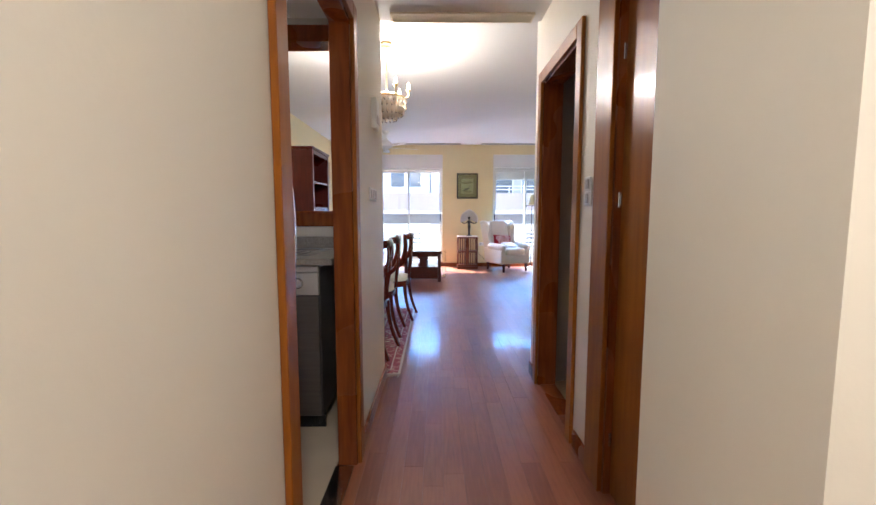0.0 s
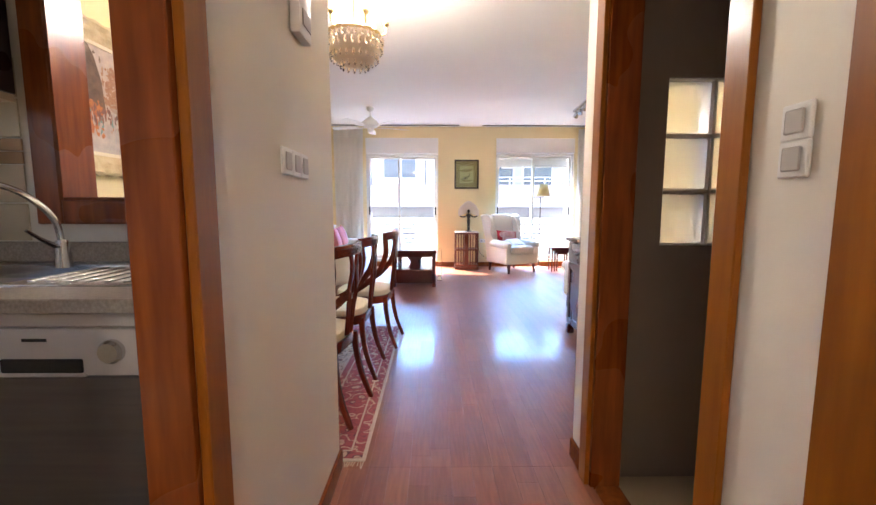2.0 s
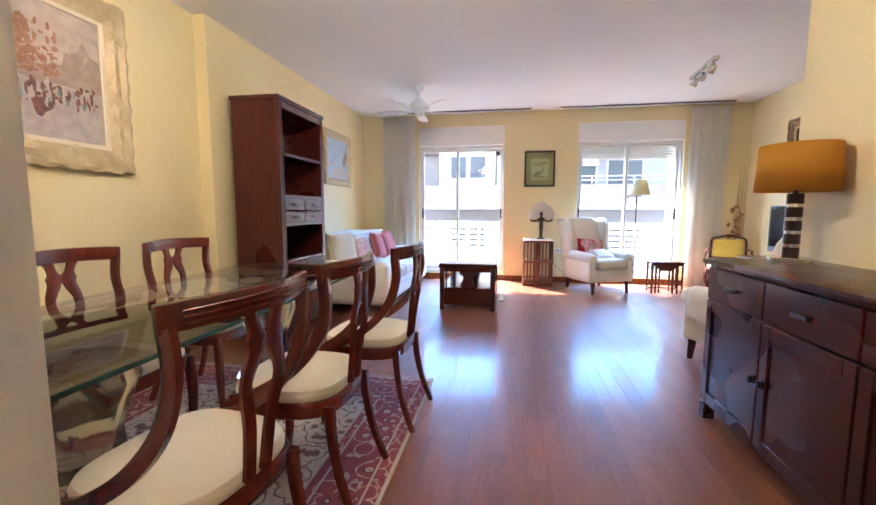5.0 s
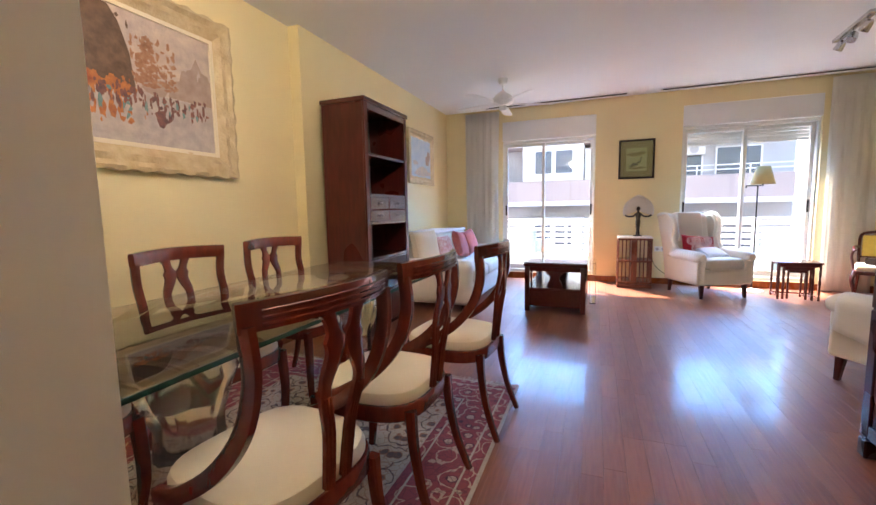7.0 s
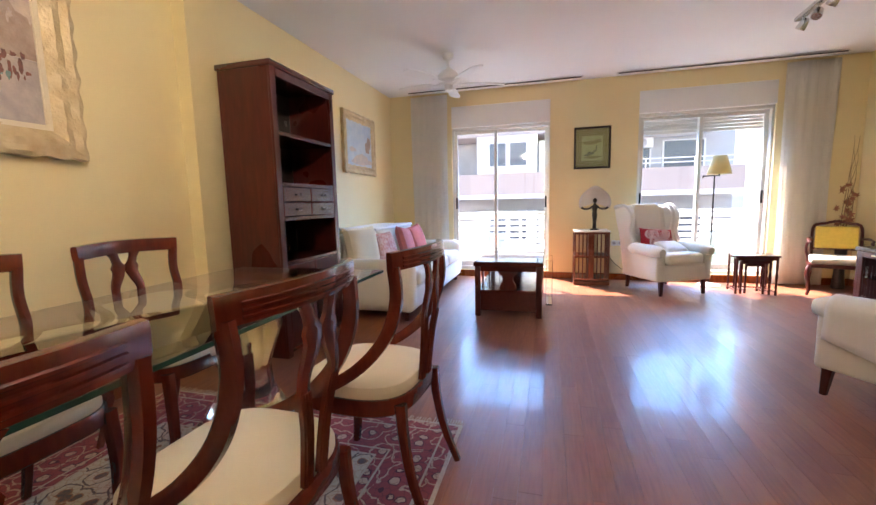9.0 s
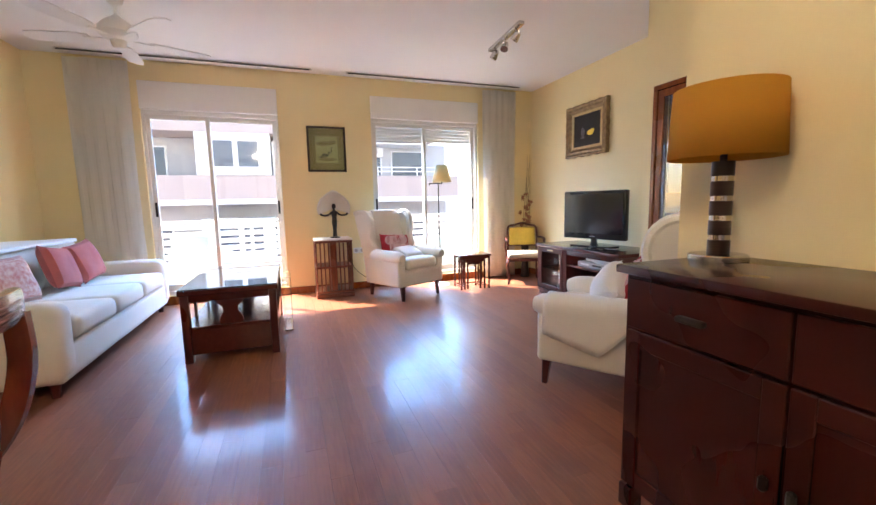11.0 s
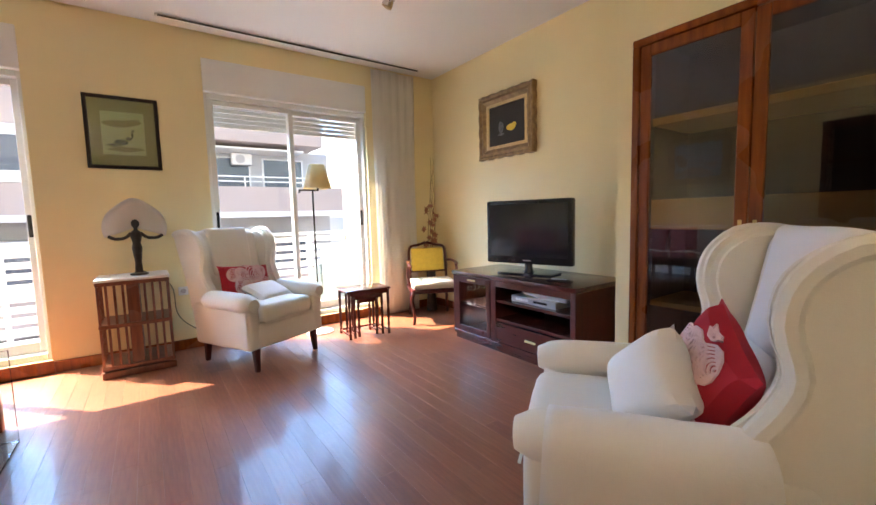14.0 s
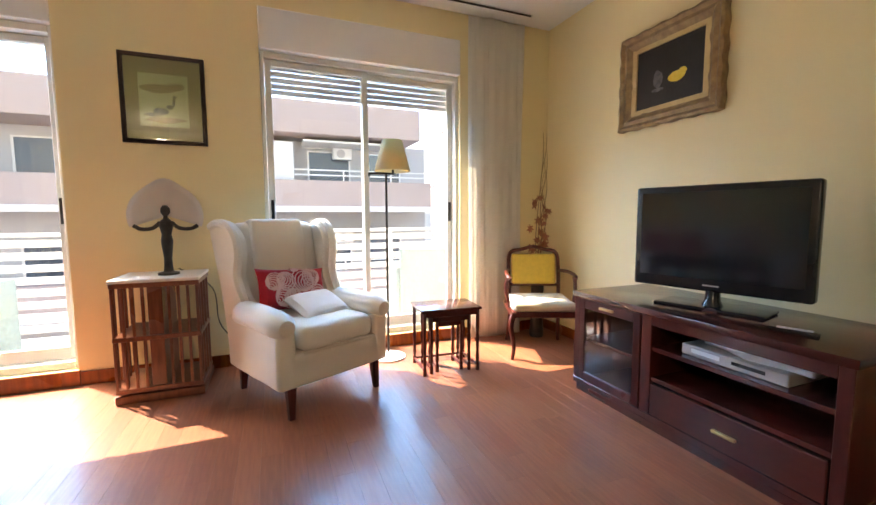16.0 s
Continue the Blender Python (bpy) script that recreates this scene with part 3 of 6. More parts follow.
for k in range(7):
    part("drainer_rib", onebox(-1.14 + 0.055 * k, -1.125 + 0.055 * k, 2.48, 2.77, 0.9825, 0.986, 0.001), M_CHROME, sk)
tp = thing("kitchen_tap", "chrome mixer tap with an arched spout", "tap")
tb = lathe(bmesh.new(), [(0.028, 0.982), (0.026, 1.0), (0.022, 1.03), (0.022, 1.07), (0.016, 1.08)], 16, (-1.29, 2.77, 0))
part("body", tb, M_CHROME, tp)
part("spout", sweep(bmesh.new(), smooth_path([(-1.29, 2.77, 1.06), (-1.30, 2.755, 1.16), (-1.36, 2.71, 1.245), (-1.45, 2.65, 1.285), (-1.51, 2.61, 1.28), (-1.535, 2.595, 1.255)], 5), 0.011, 10), M_CHROME, tp)
part("lever", sweep(bmesh.new(), [(-1.29, 2.745, 1.06), (-1.30, 2.70, 1.09), (-1.305, 2.66, 1.12)], [(0.012, 0.008), (0.009, 0.006), (0.007, 0.004)], 8), M_CHROME, tp)
spl = thing("tile_splashback", "cream kitchen wall tiles with a brown border row", "tiles", kind="structure")
M_KTILE = mat("cream_kitchen_tile", (0.62, 0.52, 0.38), (0.56, 0.465, 0.335), rough=0.25, scale=3, island=0.3)
M_KTILE2 = mat("brown_border_tile", (0.36, 0.22, 0.12), (0.48, 0.33, 0.20), rough=0.25, scale=3, island=1.0)
tb = bmesh.new()
box(tb, 0.003, 0.297, 0, 0.008, 0.003, 0.147, 0.002)
tile_me = bpy.data.meshes.new("tile")
tb.to_mesh(tile_me)
tb.free()
tile_me.materials.append(M_KTILE)
tb = bmesh.new()
box(tb, 0.002, 0.098, 0, 0.009, 0.002, 0.048, 0.002)
tile_me2 = bpy.data.meshes.new("border_tile")
tb.to_mesh(tile_me2)
tb.free()
tile_me2.materials.append(M_KTILE2)
z = 1.062
for k, hgt in enumerate((0.15, 0.15, 0.05, 0.05, 0.15, 0.15)):
    wide = 0.3 if hgt > 0.1 else 0.1
    x = -2.46
    while x < -1.53 - wide * 0.5:
        o = new("tile", tile_me if hgt > 0.1 else tile_me2)
        o.parent, o.location = spl, (x, 2.938, z)
        x += wide
    z += hgt

# ---- dining room ----
def rug_mat():
    m, n, l, p = nodes_of("persian_pile")
    tc = n.new("ShaderNodeTexCoord")
    vor, vor2, nz = n.new("ShaderNodeTexVoronoi"), n.new("ShaderNodeTexVoronoi"), n.new("ShaderNodeTexNoise")
    vor.inputs["Scale"].default_value, vor2.inputs["Scale"].default_value, nz.inputs["Scale"].default_value = 11, 26, 30
    vor2.feature = "DISTANCE_TO_EDGE"
    for t in (vor, vor2, nz):
        l.new(tc.outputs["Object"], t.inputs["Vector"])
    return m, n, l, p, vor, vor2, nz


def pile(name, ground, motif, line):
    m, n, l, p, vor, vor2, nz = rug_mat()
    m.name = name
    ramp = n.new("ShaderNodeValToRGB")
    e = ramp.color_ramp.elements
    e[0].position, e[0].color = 0.16, (*motif, 1)
    e[1].position, e[1].color = 0.24, (*line, 1)
    for pos, c in ((0.30, ground), (0.52, ground), (0.58, motif), (0.66, ground)):
        x = e.new(pos)
        x.color = (*c, 1)
    ramp.color_ramp.interpolation = "CONSTANT"
    add = n.new("ShaderNodeMath")
    add.operation = "MULTIPLY_ADD"
    add.inputs[1].default_value, add.inputs[2].default_value = 0.35, -0.17
    l.new(nz.outputs["Fac"], add.inputs[0])
    sm = n.new("ShaderNodeMath")
    l.new(vor.outputs["Distance"], sm.inputs[0])
    l.new(add.outputs[0], sm.inputs[1])
    l.new(sm.outputs[0], ramp.inputs["Fac"])
    edge = n.new("ShaderNodeMath")
    edge.operation = "LESS_THAN"
    edge.inputs[1].default_value = 0.035
    l.new(vor2.outputs["Distance"], edge.inputs[0])
    mix = n.new("ShaderNodeMix")
    mix.data_type = "RGBA"
    fac = n.new("ShaderNodeMath")
    fac.operation = "MULTIPLY"
    fac.inputs[1].default_value = 0.55
    l.new(edge.outputs[0], fac.inputs[0])
    l.new(fac.outputs[0], mix.inputs["Factor"])
    l.new(ramp.outputs["Color"], mix.inputs["A"])
    mix.inputs["B"].default_value = (*line, 1)
    l.new(mix.outputs["Result"], p.inputs["Base Color"])
    p.inputs["Roughness"].default_value = 0.95
    fine, bp = n.new("ShaderNodeTexNoise"), n.new("ShaderNodeBump")
    fine.inputs["Scale"].default_value = 350
    bp.inputs["Strength"].default_value, bp.inputs["Distance"].default_value = 0.3, 0.004
    l.new(fine.outputs["Fac"], bp.inputs["Height"])
    l.new(bp.outputs[0], p.inputs["Normal"])
    return m


M_RUG_RED = pile("rug_red_border", (0.30, 0.065, 0.075), (0.52, 0.36, 0.28), (0.10, 0.03, 0.05))
M_RUG_CREAM = pile("rug_cream_field", (0.56, 0.47, 0.37), (0.14, 0.10, 0.10), (0.34, 0.16, 0.10))
M_RUG_EDGE = mat("rug_selvedge", (0.55, 0.45, 0.36), rough=0.95, scale=60, bump=0.2, bump_scale=300)
rug = thing("rug", "worn red and cream Persian rug under the dining table", "rug")
RX0, RX1, RY0, RY1 = -2.20, -0.29, 3.12, 5.34
part("selvedge", boxes([(RX0, RX1, RY0, RY1, 0.0005, 0.007)], 0.002), M_RUG_EDGE, rug)
b = 0.018
part("outer_border", onebox(RX0 + b, RX1 - b, RY0 + b, RY1 - b, 0.0055, 0.0085), M_RUG_RED, rug)
for k, (o, mt) in enumerate(((0.075, M_RUG_EDGE), (0.085, M_RUG_RED), (0.285, M_RUG_EDGE), (0.295, M_RUG_RED), (0.335, M_RUG_EDGE), (0.345, M_RUG_CREAM))):
    part("inner_border" if k < 5 else "field", onebox(RX0 + o, RX1 - o, RY0 + o, RY1 - o, 0.0085 + 0.0004 * k - 0.002, 0.0089 + 0.0004 * k), mt, rug)
fr = bmesh.new()
for k in range(150):
    x = RX0 + (k + 0.5) * (RX1 - RX0) / 150
    for y, s in ((RY1, 1), (RY0, -1)):
        dx = random.uniform(-0.01, 0.01)
        sweep(fr, [(x, y - 0.003 * s, 0.004), (x + dx, y + s * random.uniform(0.03, 0.055), 0.003)], (0.0025, 0.0015), 4)
part("fringe", fr, M_RUG_EDGE, rug)["kind"] = "stuff"


def dining_chair():
    t = thing("dining_chair", "polished mahogany dining chair with cream upholstered seat", "chair", group="chairs round the dining table")
    # local: the sitter faces -y
    top = smooth_path([(-0.246, 0.215, 0.952), (-0.125, 0.262, 0.957), (0, 0.278, 0.959), (0.125, 0.262, 0.957), (0.246, 0.215, 0.952)], 5)
    rail = part("top_rail", sweep(bmesh.new(), top, [(0.014, 0.034)] * len(top), 10, (0, 1, 0), True), M_CHAIR, t)
    for z in (0.972, 0.986, 1.000):
        g = [p + Vector((0, 0.0145, z - 0.99)) for p in top[2:-2]]
        part("reeding", sweep(bmesh.new(), g, 0.0045, 6, (0, 1, 0)), M_CHAIR, rail)
    for s in (-1, 1):
        st = smooth_path([(s * 0.230, 0.222, 0.935), (s * 0.224, 0.225, 0.82), (s * 0.224, 0.18, 0.69), (s * 0.232, 0.08, 0.575), (s * 0.238, -0.06, 0.485), (s * 0.232, -0.17, 0.445)], 5)
        part("stile", sweep(bmesh.new(), st, [(0.014, 0.022)] * len(st), 8, (1, 0, 0), True), M_CHAIR, t)
        sp = smooth_path([(s * 0.052, 0.272, 0.93), (s * 0.032, 0.272, 0.84), (s * 0.062, 0.262, 0.745), (s * 0.038, 0.245, 0.62), (s * 0.03, 0.228, 0.47)], 5)
        wd_ = [0.026, 0.020, 0.018, 0.020, 0.034, 0.03, 0.026, 0.024, 0.022, 0.02, 0.018, 0.018, 0.018, 0.018, 0.018, 0.018, 0.018, 0.018, 0.018, 0.018, 0.018]
        half = part("splat", sweep(bmesh.new(), sp, [(w, 0.009) for w in wd_[:len(sp)]], 8, (1, 0, 0), True), M_CHAIR, t)
        for o in (-0.010, 0.0, 0.010):
            part("reed", sweep(bmesh.new(), [p + Vector((o, 0.010, 0)) for p in sp[11:]], 0.0035, 5), M_CHAIR, half)
        rl = smooth_path([(s * 0.175, 0.205, 0.43), (s * 0.178, 0.215, 0.30), (s * 0.185, 0.245, 0.15), (s * 0.195, 0.30, 0.0)], 4)
        part("leg", sweep(bmesh.new(), rl, [(0.018 - 0.0004 * k, 0.021 - 0.0006 * k) for k in range(len(rl))], 8, (1, 0, 0), True), M_CHAIR, t)
        fl = smooth_path([(s * 0.20, -0.20, 0.43), (s * 0.205, -0.21, 0.25), (s * 0.20, -0.205, 0.10), (s * 0.20, -0.215, 0.0)], 4)
        part("leg", sweep(bmesh.new(), fl, [(0.023 - 0.0007 * k, 0.023 - 0.0007 * k) for k in range(len(fl))], 8, (1, 0, 0), True), M_CHAIR, t)
    outline = []
    for k in range(40):
        a = 2 * math.pi * k / 40
        c, s = math.cos(a), math.sin(a)
        outline.append((0.243 * (abs(c) ** 0.55) * (1 if c > 0 else -1), -0.005 + 0.232 * (abs(s) ** (0.8 if s > 0 else 0.55)) * (1 if s > 0 else -1)))

    def slab(rows):
        bm = bmesh.new()
        rings = [[bm.verts.new((x * f, y * f, z)) for x, y in outline] for f, z in rows]
        for a, c in zip(rings, rings[1:]):
            for k in range(40):
                bm.faces.new((a[k], a[(k + 1) % 40], c[(k + 1) % 40], c[k]))
        bm.faces.new(rings[0][::-1])
        bm.faces.new(rings[-1])
        return bm
    part("seat_rail", slab([(0.985, 0.39), (1.0, 0.395), (1.0, 0.445), (0.985, 0.452)]), M_CHAIR, t)
    part("seat", slab([(0.93, 0.445), (0.955, 0.456), (0.955, 0.475), (0.92, 0.492), (0.80, 0.503), (0.5, 0.508), (0.1, 0.509)]), M_CREAM, t, "cream fabric seat pad")
    return t


c0 = dining_chair()
c0.matrix_basis = pose(-0.683, 3.623, 0.009, 0, 0, -97.5)
for x, y, a in ((-0.66, 4.235, -92), (-0.567, 4.88, -94), (-1.585, 3.48, 90), (-1.59, 4.22, 90), (-1.655, 4.93, 88)):
    copy_thing(c0, pose(x, y, 0.009, 0, 0, a))

tbl = thing("dining_table", "large glass dining table on carved clear acrylic pedestals", "table")
part("tabletop", onebox(-1.86, -0.84, 3.22, 5.66, 0.738, 0.755, 0.004, 2), M_TABLEGLASS, tbl, "thick clear glass top with green edge").visible_shadow = False
M_EDGE = mat("green_glass_edge", (0.015, 0.050, 0.036), (0.03, 0.085, 0.062), rough=0.12, scale=3, stretch=(1, 1, 40))
for x0, x1, y0, y1 in ((-0.8395, -0.8365, 3.217, 5.663), (-1.8635, -1.8605, 3.217, 5.663), (-1.86, -0.84, 3.2165, 3.2195), (-1.86, -0.84, 5.6605, 5.6635)):
    part("glass_edge", onebox(x0, x1, y0, y1, 0.7385, 0.7545, 0.001), M_EDGE, tbl, "dark green polished glass edge")
M_PED = glass_mat("carved_acrylic", (0.97, 0.94, 0.86), rough=0.12, ior=1.49)
for y in (3.85, 5.05):
    prof = [(0.25, 0.0), (0.25, 0.06), (0.20, 0.09), (0.17, 0.14), (0.13, 0.22), (0.12, 0.34), (0.16, 0.46), (0.19, 0.54), (0.17, 0.62), (0.21, 0.69), (0.23, 0.72), (0.23, 0.737)]
    pb = bmesh.new()
    lathe(pb, prof, 28, (-1.35, y, 0.0095))
    for v in pb.verts:
        a = math.atan2(v.co.y - y, v.co.x + 1.35)
        if 0.1 < v.co.z < 0.70:
            f = 1 + 0.05 * math.cos(7 * a)
            v.co.x, v.co.y = -1.35 + (v.co.x + 1.35) * f, y + (v.co.y - y) * f
    for v in pb.verts:
        v.co.z = min(v.co.z, 0.737)
    part("pedestal", pb, M_PED, tbl)

M_GILT = mat("worn_pale_gilt", (0.62, 0.50, 0.30), (0.50, 0.37, 0.20), rough=0.5, metal=0.2, scale=14, bump=0.5, bump_scale=45)


def frame_bars(w, h, fw, depth, mt, parent, carve=0.0, name="frame"):
    """Four bars of a picture frame in the xz plane, face towards -y."""
    prof = [(0.0, 0.0), (0.0, -depth * 0.9), (fw * 0.15, -depth), (fw * 0.35, -depth * 0.72), (fw * 0.6, -depth * 0.85), (fw * 0.85, -depth * 0.5), (fw, -depth * 0.42), (fw, 0)]
    for k in range(4):
        bm = bmesh.new()
        ln = w if k % 2 == 0 else h
        ot = h if k % 2 == 0 else w
        n = max(2, int(ln / 0.02)) if carve else 1
        rows = []
        for i in range(n + 1):
            u = i / n
            row = []
            for d, y in prof:
                half = ln / 2 - d
                a = -half + 2 * half * u
                q = carve * (noise.noise(Vector((a * 14, d * 30, k * 7.0))) + 0.6 * math.sin(a * 60) * (0.5 - abs(d / fw - 0.4))) if carve else 0
                row.append(bm.verts.new((a, y + q * (1 if y < 0 else 0), -(ot / 2 - d) - (carve * 0.7 * math.sin(a * 45) if d == 0 else 0))))
            rows.append(row)
        for a, c in zip(rows, rows[1:]):
            for j in range(len(prof) - 1):
                bm.faces.new((a[j], a[j + 1], c[j + 1], c[j]))
        bmesh.ops.recalc_face_normals(bm, faces=bm.faces)
        part(name, bm, mt, parent, m=pose(0, 0, 0, 0, 90 * k, 0))


def blobs(rows, seed=0, rough=0.35):
    out = bmesh.new()
    for k, (cx, cz, rx, rz, y) in enumerate(rows):
        rnd = random.Random(seed * 100 + k)
        vs = [out.verts.new((cx + rx * (1 + rough * rnd.uniform(-1, 1)) * math.cos(2 * math.pi * j / 12), y, cz + rz * (1 + rough * rnd.uniform(-1, 1)) * math.sin(2 * math.pi * j / 12))) for j in range(12)]
        out.faces.new(vs)
    return out


def paint(name, a, b, scale=9):
    return mat(name, a, b, rough=0.5, scale=scale, bump=0.25, bump_scale=60)


P_SKY = paint("oil_pale_sky", (0.60, 0.49, 0.40), (0.42, 0.34, 0.31), 14)
P_ROAD = paint("oil_wet_street", (0.50, 0.43, 0.38), (0.36, 0.31, 0.30), 16)
P_BLDG = paint("oil_brown_building", (0.085, 0.05, 0.032), (0.17, 0.10, 0.06), 22)
P_GLOW = paint("oil_orange_lights", (0.55, 0.20, 0.05), (0.30, 0.08, 0.03), 26)
P_TREE = paint("oil_rust_tree", (0.30, 0.13, 0.07), (0.42, 0.24, 0.14), 40)
P_FAR = paint("oil_far_dome", (0.34, 0.24, 0.19), (0.42, 0.32, 0.26), 20)
P_FIG = paint("oil_dark_dabs", (0.10, 0.05, 0.05), (0.26, 0.10, 0.07), 30)
P_TEAL = paint("oil_teal_dabs", (0.10, 0.20, 0.20), (0.2, 0.3, 0.28), 30)
pt = thing("street_painting", "impressionist street scene painting in a carved pale gilt frame", "painting", pose(-2.419, 4.56, 1.97, 0, 0, 90))
frame_bars(1.16, 1.08, 0.15, 0.06, M_GILT, pt, 0.009)
part("liner", boxes([(-0.44, 0.44, -0.030, -0.004, 0.375, 0.40), (-0.44, 0.44, -0.030, -0.004, -0.40, -0.375), (-0.44, -0.415, -0.030, -0.004, -0.375, 0.375), (0.415, 0.44, -0.030, -0.004, -0.375, 0.375)]), M_CREAM, pt, "cream linen slip")
cv = part("canvas", boxes([(-0.415, 0.415, -0.016, -0.003, -0.06, 0.375)]), P_SKY, pt)
part("street", boxes([(-0.415, 0.415, -0.0165, -0.003, -0.375, -0.062)]), P_ROAD, cv)
for q, mt_ in ((((-0.414, -0.06), (-0.10, -0.05), (-0.12, 0.14), (-0.17, 0.30), (-0.22, 0.374), (-0.414, 0.374)), P_BLDG),
               (((0.10, -0.06), (0.11, 0.04), (0.18, 0.06), (0.20, 0.13), (0.27, 0.16), (0.31, 0.24), (0.35, 0.16), (0.414, 0.14), (0.414, -0.06)), P_FAR)):
    bm = bmesh.new()
    bm.faces.new([bm.verts.new((x, -0.0175, z)) for x, z in q])
    part("building", bm, mt_, cv)
part("far_haze", blobs([(0.02, -0.01, 0.10, 0.05, -0.0180)], 3), P_FAR, cv)
part("shop_light", blobs([(-0.36 + 0.035 * k, -0.07 + 0.02 * math.sin(k * 2.1), 0.035, 0.04, -0.0186) for k in range(7)] + [(-0.34 + 0.05 * k, -0.20, 0.02, 0.06, -0.0186) for k in range(4)], 5), P_GLOW, cv)["kind"] = "stuff"
part("tree", blobs([(-0.02 + 0.05 * math.sin(k * 2.4) * (1 - k / 40), -0.02 + k * 0.011, 0.035 - 0.0006 * k, 0.016, -0.0190) for k in range(26)] + [(0.10 + 0.04 * math.sin(k * 1.7), -0.02 + k * 0.013, 0.02, 0.012, -0.0190) for k in range(13)], 7, 0.6), P_TREE, cv)["kind"] = "stuff"
part("brushwork", blobs([(-0.38 + 0.045 * k, -0.13 - 0.03 * math.sin(k * 1.9), 0.009, 0.04, -0.0194) for k in range(17)] + [(0.05, -0.2, 0.05, 0.05, -0.0194)], 9), P_FIG, cv)["kind"] = "stuff"
rb_ = random.Random(17)
for mt_, zone, cnt in ((P_BLDG, (-0.41, -0.12, -0.03, 0.36), 60), (P_GLOW, (-0.41, -0.10, -0.12, -0.01), 20), (P_TREE, (-0.12, 0.16, 0.0, 0.26), 70), (P_FIG, (-0.41, 0.41, -0.16, -0.05), 70), (P_ROAD, (-0.41, 0.41, -0.37, -0.15), 60), (P_SKY, (-0.1, 0.41, 0.1, 0.36), 40), (P_TEAL, (-0.38, 0.3, -0.2, -0.08), 10), (P_GLOW, (-0.40, -0.05, -0.30, -0.12), 16)):
    d_ = part("brushwork", blobs([(rb_.uniform(zone[0], zone[1]), rb_.uniform(zone[2], zone[3]), rb_.uniform(0.004, 0.014), rb_.uniform(0.006, 0.026), -0.0200 - 0.00001 * k) for k in range(cnt)], 60 + cnt, 0.4), mt_, cv)
    d_["kind"] = "stuff"
part("brushwork", blobs([(-0.16, -0.18, 0.022, 0.06, -0.0198), (-0.05, -0.16, 0.012, 0.04, -0.0198), (-0.30, -0.17, 0.012, 0.04, -0.0198)], 11), P_TEAL, cv)["kind"] = "stuff"

# chandelier
M_CRYSTAL = glass_mat("pale_crystal", (1.0, 0.93, 0.84), 0.05)
M_BASKET = cloth_mat("frosted_crystal_net", (0.86, 0.76, 0.66), 0.55)
M_BULB, n_, l_, p_ = nodes_of("lit_bulb")
p_.inputs["Emission Color"].default_value, p_.inputs["Emission Strength"].default_value = (1.0, 0.80, 0.55, 1), 6.0
ch = thing("chandelier", "small brass chandelier with pale crystal drops", "chandelier", pose(-0.48, 4.08, 0.05))
part("canopy", lathe(bmesh.new(), [(0.05, 2.715), (0.045, 2.73), (0.06, 2.75)], 16), M_GOLDEN, ch)
part("rod", lathe(bmesh.new(), [(0.006, 2.30), (0.006, 2.716)], 8), M_GOLDEN, ch)
part("crown", lathe(bmesh.new(), [(0.17, 2.235), (0.175, 2.245), (0.175, 2.255), (0.165, 2.26), (0.03, 2.30), (0.006, 2.31)], 24), M_GOLDEN, ch)
part("bowl", lathe(bmesh.new(), [(0.012, 2.055), (0.07, 2.065), (0.13, 2.10), (0.165, 2.15), (0.172, 2.20), (0.168, 2.235)], 24, cap=False), M_BASKET, ch)
db = lathe(bmesh.new(), [(0.002, -0.045), (0.011, -0.030), (0.007, -0.004), (0.002, 0)], 6)
drop_me = bpy.data.meshes.new("drop")
db.to_mesh(drop_me)
db.free()
drop_me.materials.append(M_CRYSTAL)
for r, z, n in ((0.182, 2.235, 28), (0.178, 2.19, 26), (0.15, 2.13, 22), (0.09, 2.085, 14)):
    for k in range(n):
        o = new("drop", drop_me)
        o.parent, o.location = ch, (r * math.cos(2 * math.pi * k / n), r * math.sin(2 * math.pi * k / n), z)
for k in range(6):
    a = 2 * math.pi * k / 6
    arm = part("arm", sweep(bmesh.new(), smooth_path([(0.15 * math.cos(a), 0.15 * math.sin(a), 2.25), (0.20 * math.cos(a), 0.20 * math.sin(a), 2.26), (0.205 * math.cos(a), 0.205 * math.sin(a), 2.31)], 4), 0.006, 6), M_GOLDEN, ch)
    part("bulb", lathe(bmesh.new(), [(0.006, 2.33), (0.014, 2.345), (0.012, 2.37), (0.003, 2.39)], 10, (0.205 * math.cos(a), 0.205 * math.sin(a), 0)), M_BULB, arm, "lit candle bulb")
    part("candle_cup", lathe(bmesh.new(), [(0.008, 2.30), (0.022, 2.315), (0.02, 2.33)], 10, (0.205 * math.cos(a), 0.205 * math.sin(a), 0)), M_GOLDEN, arm)

